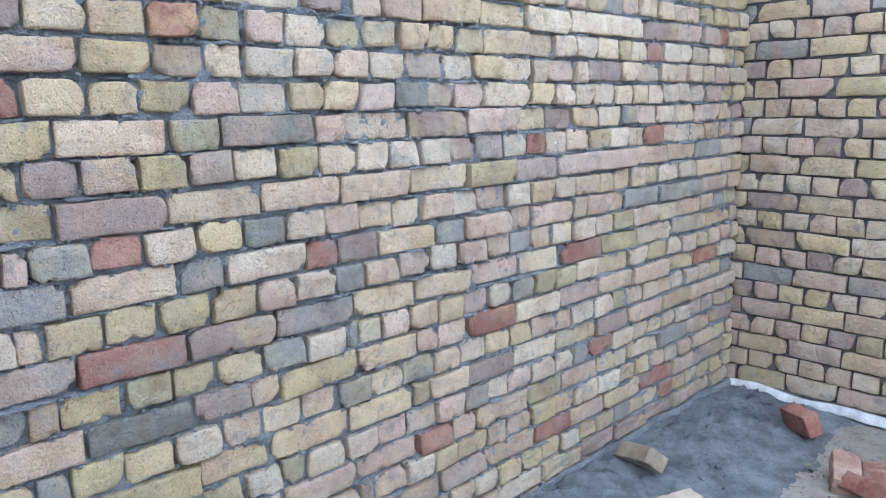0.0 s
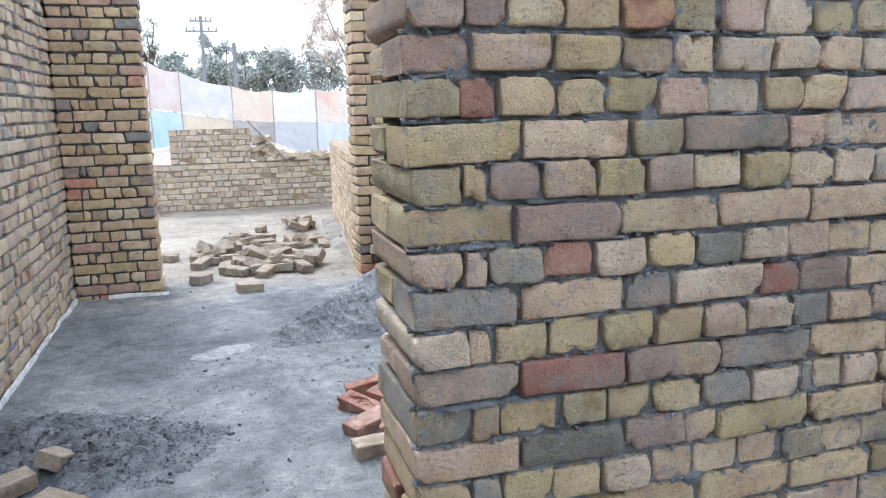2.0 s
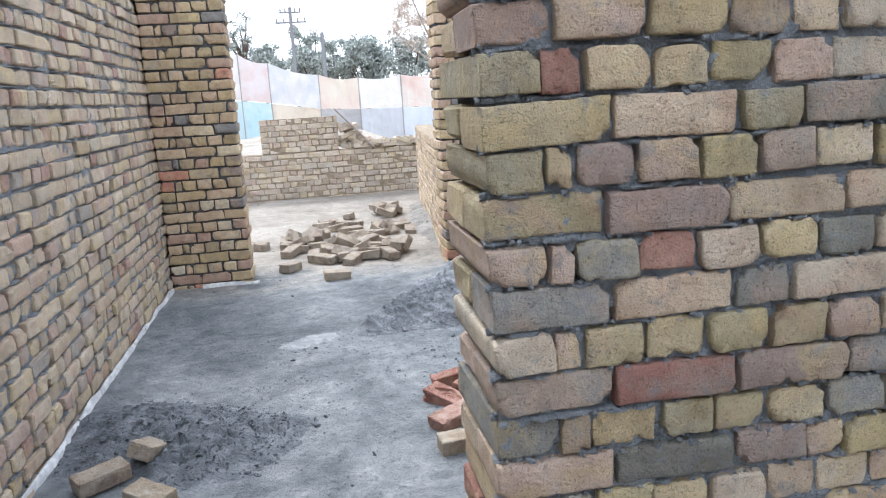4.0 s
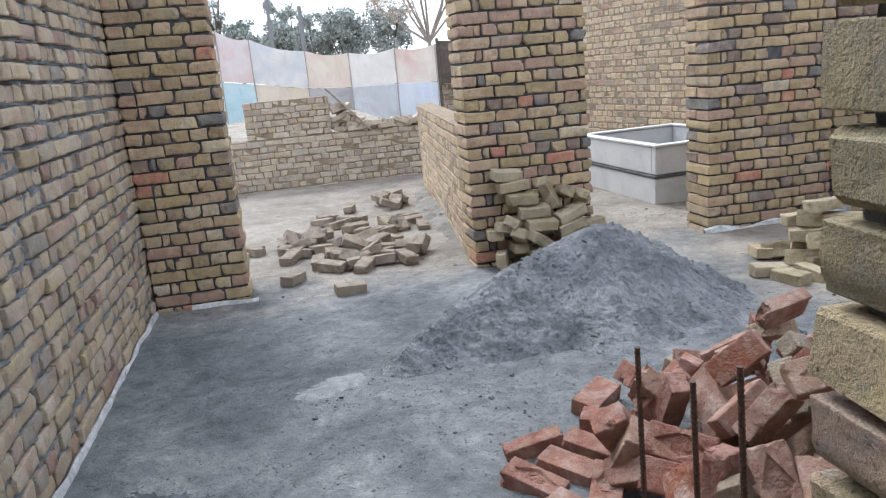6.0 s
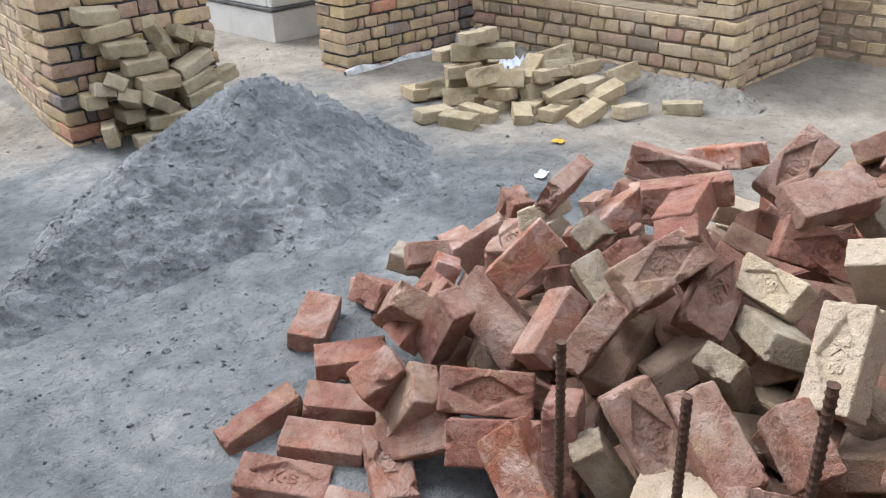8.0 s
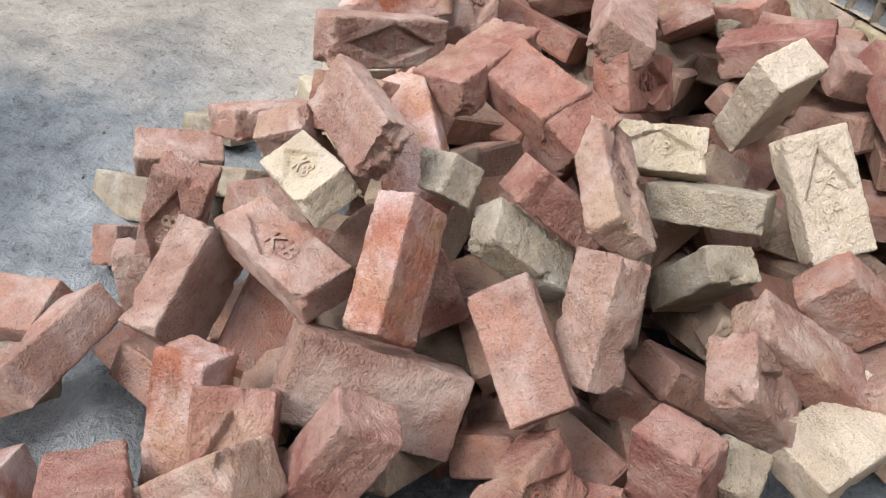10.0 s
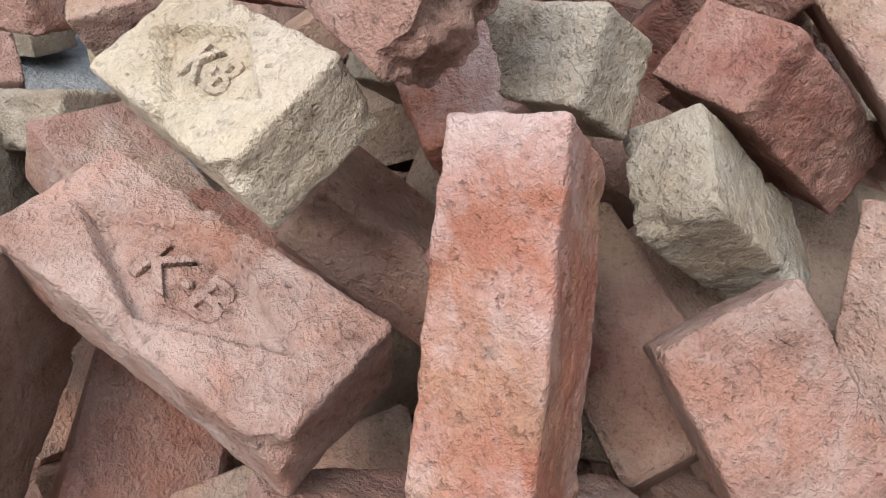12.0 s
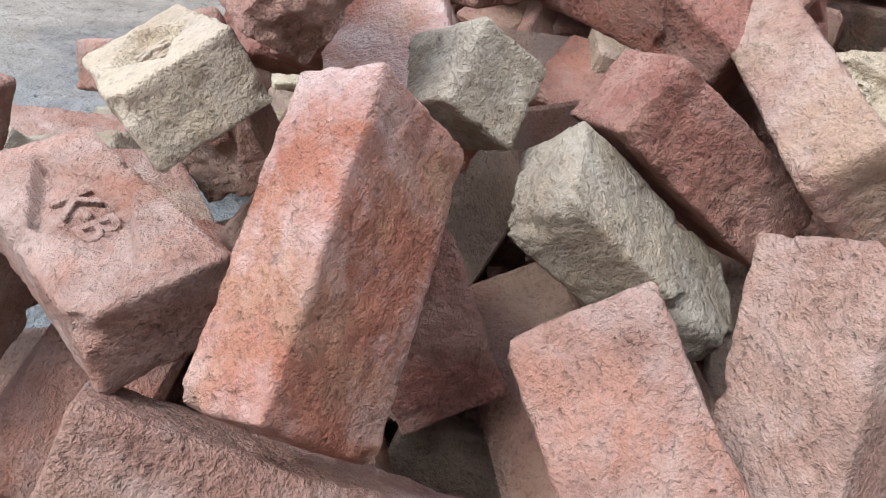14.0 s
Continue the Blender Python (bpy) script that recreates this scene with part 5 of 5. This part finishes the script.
TOP = ((-3.2, 2.75), (-2.2, 2.5), (-1.5, 2.29), (-1.03, 2.13), (-0.23, 1.9), (0.43, 1.82), (1.15, 1.83), (1.8, 1.84))
MID = (1.75, 1.62, 1.55, 1.48, 1.34, 1.30, 1.29, 1.26)
BOT = (1.0, 0.95, 0.92, 1.0, 1.0, 0.95, 0.66, 0.60)
UP_COL = (((0.72, 0.66, 0.64), (0.6, 0.58, 0.6)), ((0.75, 0.72, 0.7), (0.66, 0.6, 0.6)), ((0.72, 0.66, 0.66), (0.66, 0.5, 0.46)), ((0.76, 0.74, 0.72), (0.6, 0.62, 0.66)),
          ((0.76, 0.7, 0.6), (0.74, 0.6, 0.52)), ((0.82, 0.8, 0.77), (0.72, 0.7, 0.68)), ((0.78, 0.72, 0.66), (0.75, 0.55, 0.48)))
LOW_COL = (((0.5, 0.66, 0.72), (0.6, 0.7, 0.74)), ((0.5, 0.66, 0.72), (0.6, 0.7, 0.74)), ((0.45, 0.66, 0.72), (0.6, 0.72, 0.75)), ((0.72, 0.64, 0.52), (0.66, 0.58, 0.48)),
           ((0.36, 0.36, 0.38), (0.46, 0.45, 0.45)), ((0.6, 0.63, 0.68), (0.55, 0.58, 0.62)), ((0.66, 0.72, 0.82), (0.72, 0.76, 0.82)))
screen = empty("tarpaulin_screen", pose(0, 11.8, 0), "patched pale tarpaulin hung on a line behind the ruin", "tarpaulin")


def tarp_panel(x0, x1, ta, tb, ba, bb, mat, seed):
    bm = bmesh.new()
    n, rows = 14, 10
    vs = []
    for j in range(rows + 1):
        for i in range(n + 1):
            s, r = i / n, j / rows
            x = x0 + (x1 - x0) * s
            zt = ta + (tb - ta) * s - 0.05 * math.sin(math.pi * s) * (1 if seed < 50 else 0)
            zb = ba + (bb - ba) * s
            y = 0.05 * noise.noise(Vector((x * 2.5, r * 1.5, seed))) + 0.02 * noise.noise(Vector((x * 9, r * 3, seed)))
            vs.append(bm.verts.new((x, y, zt + (zb - zt) * r)))
    for j in range(rows):
        for i in range(n):
            a = j * (n + 1) + i
            bm.faces.new([vs[a], vs[a + n + 1], vs[a + n + 2], vs[a + 1]])
    ob = part("panel", bm, mat, screen)
    solid = ob.modifiers.new("thickness", 'SOLIDIFY')
    solid.thickness = 0.003
    return ob


for i in range(7):
    (xa, ta), (xb, tb) = TOP[i], TOP[i + 1]
    tarp_panel(xa + 0.006, xb - 0.006, ta, tb, MID[i] + 0.004, MID[i + 1] + 0.004, tarp_material("tarp_upper", *UP_COL[i]), i)
    tarp_panel(xa + 0.006, xb - 0.006, MID[i] - 0.004, MID[i + 1] - 0.004, BOT[i], BOT[i + 1], tarp_material("tarp_lower", *LOW_COL[i]), i + 60)
m_seam = plain_material("tarp_seam", (0.4, 0.38, 0.36), 0.8)
for i in range(8):
    x, t = TOP[i]
    bm = bmesh.new()
    bmesh.ops.create_cone(bm, cap_ends=True, segments=8, radius1=0.012, radius2=0.012, depth=t - BOT[i])
    bmesh.ops.translate(bm, verts=bm.verts, vec=(x, 0.0, (t + BOT[i]) / 2))
    part("seam", bm, m_seam, screen)
m_brown = plain_material("brown_cloth", (0.12, 0.1, 0.085), 0.9, 0.0, 0.3, 8.0, 0.01)
crumb = crumpled_sheet("brown_cloth", "dark brown cloth hung beside the tarpaulin", 2.3, 11.9, 1.3, 1.0, 0.1, 0.05, 3, m_brown, "cloth")
crumb.matrix_basis = pose(2.32, 11.9, 1.55, 90, 0, 0) @ Matrix.Diagonal((1, 6.5, 1, 1))
for x, h in ((-2.2, 2.6), (1.85, 1.95), (2.75, 1.95)):
    bm = bmesh.new()
    bmesh.ops.create_cone(bm, cap_ends=True, segments=10, radius1=0.03, radius2=0.022, depth=h)
    bmesh.ops.translate(bm, verts=bm.verts, vec=(x, 0.07, h / 2 - 0.02))
    part("post", bm, m_brown, screen, "rough wooden post")

# ---- rubble along the ruined wall ----
ruin_rng = random.Random(31)
fallen = ([], [])
for i in range(64):
    x = ruin_rng.uniform(-0.02, 0.5) if i < 34 else ruin_rng.uniform(0.3, 1.7)
    z = 0.755 + (ruin_rng.random() * 0.5 * max(0.0, 1 - (x + 0.02) / 0.48) if i < 34 else ruin_rng.uniform(0, 0.05))
    v, f = rough_brick(0.22, 0.105, 0.072, ruin_rng, 0.006, 0.004)
    add_verts(fallen, v, f, pose(x, 10.55 + ruin_rng.uniform(-0.08, 0.1), z, ruin_rng.uniform(-20, 20), ruin_rng.uniform(-25, 25), ruin_rng.uniform(-40, 40)))
tagged(mesh_object("fallen_bricks", fallen, m_ruin_i), "dusty loose bricks lying on the ruined wall", "bricks", kind="stuff")
bm = bmesh.new()
bmesh.ops.create_cube(bm, size=1)
bmesh.ops.scale(bm, verts=bm.verts, vec=(0.85, 0.12, 0.022))
bmesh.ops.bevel(bm, geom=bm.edges[:], offset=0.004, segments=1, affect='EDGES')
me = bpy.data.meshes.new("wooden_board")
bm.to_mesh(me)
bm.free()
me.materials.append(plain_material("weathered_board", (0.30, 0.26, 0.22), 0.85, 0.0, 0.3, 14.0, 0.004))
board = new("wooden_board", me)
board.matrix_basis = pose(0.22, 10.42, 1.03, 0, 47, 0)
tagged(board, "weathered board leaning down the broken ruin", "board")


# ---- power pole ----
def pole_thing(x, y, h, arms):
    top = empty("power_pole", pose(x, y, 0), "grey steel power pole with crossarms against the sky", "power pole")
    m = plain_material("pole_grey", (0.22, 0.22, 0.23), 0.6)

    def rod(a, b, r, name):
        a, b = Vector(a), Vector(b)
        bm = bmesh.new()
        bmesh.ops.create_cone(bm, cap_ends=True, segments=10, radius1=r, radius2=r * 0.8, depth=(b - a).length)
        bmesh.ops.transform(bm, verts=bm.verts, matrix=Matrix.Translation((a + b) / 2) @ (b - a).to_track_quat('Z', 'Y').to_matrix().to_4x4())
        part(name, bm, m, top)
    rod((0, 0, -0.2), (0, 0, h), 0.11, "mast")
    for z, w in arms:
        rod((-w, 0, z), (w, 0, z), 0.05, "crossarm")
        for s in (-0.9, -0.45, 0.45, 0.9):
            rod((s * w, 0, z + 0.03), (s * w, 0, z + 0.22), 0.045, "insulator")


pole_thing(-0.78, 40, 6.35, ((6.1, 0.55), (5.6, 0.8)))
pole_thing(0.6, 35, 4.6, ())


# ---- trees ----
def leaf_material(name, col):
    m, nt, bsdf = mat_new(name)
    rnd = nt.nodes.new("ShaderNodeNewGeometry").outputs["Random Per Island"]
    c = n_ramp(nt, rnd, [(0.0, tuple(v * 0.6 for v in col)), (0.6, col), (1.0, tuple(v * 1.5 for v in col))])
    nt.links.new(c, bsdf.inputs["Base Color"])
    bsdf.inputs["Roughness"].default_value = 0.7
    return m


m_bark = plain_material("bark", (0.12, 0.09, 0.07), 0.9, 0.0, 0.3, 6.0, 0.02)
# distance haze is painted into the leaf colour: pale grey-green, lighter than real foliage
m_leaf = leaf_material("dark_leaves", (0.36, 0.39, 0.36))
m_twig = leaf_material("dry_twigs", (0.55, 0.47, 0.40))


def tree(x, y, h, crown_r, crown_h, seed, leaves, size, leaf_mat, label, gap=0.35, wide=0.45, bark=None, stout=1.0):
    rng = random.Random(seed)
    top = empty("tree", pose(x, y, 0), label, "tree", "trees beyond the yard")
    limbs = ([], [])

    def limb(a, b, ra, rb):
        a, b = Vector(a), Vector(b)
        q = (b - a).to_track_quat('Z', 'Y').to_matrix()
        base = len(limbs[0])
        for p, r in ((a, ra), ((a + b) / 2 + Vector((rng.uniform(-1, 1), rng.uniform(-1, 1), 0)) * (b - a).length * 0.06, (ra + rb) / 2), (b, rb)):
            for k in range(7):
                an = 2 * math.pi * k / 7
                limbs[0].append(tuple(p + q @ Vector((r * math.cos(an), r * math.sin(an), 0))))
        for s in range(2):
            for k in range(7):
                limbs[1].append([base + s * 7 + k, base + s * 7 + (k + 1) % 7, base + (s + 1) * 7 + (k + 1) % 7, base + (s + 1) * 7 + k])
    fork = h - crown_h * 0.9
    limb((0, 0, -0.2), (0.1, 0, fork), h * 0.03 * stout, h * 0.022 * stout)
    ends = []
    for i in range(11):
        an = rng.uniform(0, 6.28)
        e = Vector((math.cos(an) * crown_r * rng.uniform(0.4, 0.85), math.sin(an) * crown_r * rng.uniform(0.4, 0.85), fork + crown_h * rng.uniform(0.25, 0.95)))
        limb((0.1, 0, fork - 0.1), e, h * 0.016 * stout, h * 0.005 * stout)
        ends.append(e)
        for _ in range(4):
            e2 = e + Vector((rng.uniform(-1, 1), rng.uniform(-1, 1), rng.uniform(-0.2, 0.9))) * crown_r * 0.35
            limb(e, e2, h * 0.005 * stout, h * 0.0015 * stout)
            ends.append(e2)
    mesh_object("trunk", limbs, bark or m_bark, top)
    store = ([], [])
    clumps = [(e, crown_r * rng.uniform(0.16, 0.34)) for e in ends]
    for _ in range(26):
        d = Vector((rng.gauss(0, 1), rng.gauss(0, 1), rng.gauss(0, 1))).normalized() * rng.uniform(0.4, 0.9)
        clumps.append((Vector((d.x * crown_r, d.y * crown_r, fork + crown_h * (0.5 + 0.45 * d.z))), crown_r * rng.uniform(0.15, 0.3)))
    for _ in range(leaves):
        c, r = rng.choice(clumps)
        d = Vector((rng.gauss(0, 1), rng.gauss(0, 1), rng.gauss(0, 0.8)))
        p = c + d.normalized() * r * (rng.random() ** gap)
        s = size * rng.uniform(0.5, 1.4)
        u = Vector((rng.gauss(0, 1), rng.gauss(0, 1), rng.gauss(0, 1))).normalized()
        w = u.cross(Vector((rng.gauss(0, 1), rng.gauss(0, 1), rng.gauss(0, 1)))).normalized()
        base = len(store[0])
        store[0].extend(tuple(p + q) for q in (u * s, w * s * wide, -u * s, -w * s * wide))
        store[1].append([base, base + 1, base + 2, base + 3])
    mesh_object("crown", store, leaf_mat, top)


m_bark_pale = plain_material("pale_bark", (0.30, 0.26, 0.22), 0.9, 0.0, 0.3, 6.0, 0.02)
tree(0.2, 58, 6.3, 1.7, 4.6, 1, 5200, 0.14, m_leaf, "hazy leafy tree standing behind the tarpaulin")
tree(4.4, 60, 5.9, 2.3, 4.4, 2, 8000, 0.14, m_leaf, "round hazy grey-green tree beyond the yard")
tree(2.4, 64, 5.6, 1.6, 4.2, 3, 4200, 0.15, m_leaf, "hazy bushy tree beyond the yard")
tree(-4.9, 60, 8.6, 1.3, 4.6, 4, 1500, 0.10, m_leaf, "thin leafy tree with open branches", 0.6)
tree(-3.4, 62, 6.2, 1.7, 4.4, 8, 4000, 0.15, m_leaf, "hazy leafy tree beside the power pole")
tree(8.6, 62, 5.6, 2.2, 4.4, 5, 4000, 0.15, m_leaf, "hazy leafy tree half hidden by the pier")
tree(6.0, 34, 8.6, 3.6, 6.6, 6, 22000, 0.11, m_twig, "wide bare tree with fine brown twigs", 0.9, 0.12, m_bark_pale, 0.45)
tree(14.0, 55, 8.0, 3.0, 5.0, 7, 5000, 0.16, m_leaf, "hazy leafy tree seen above the rubble wall")
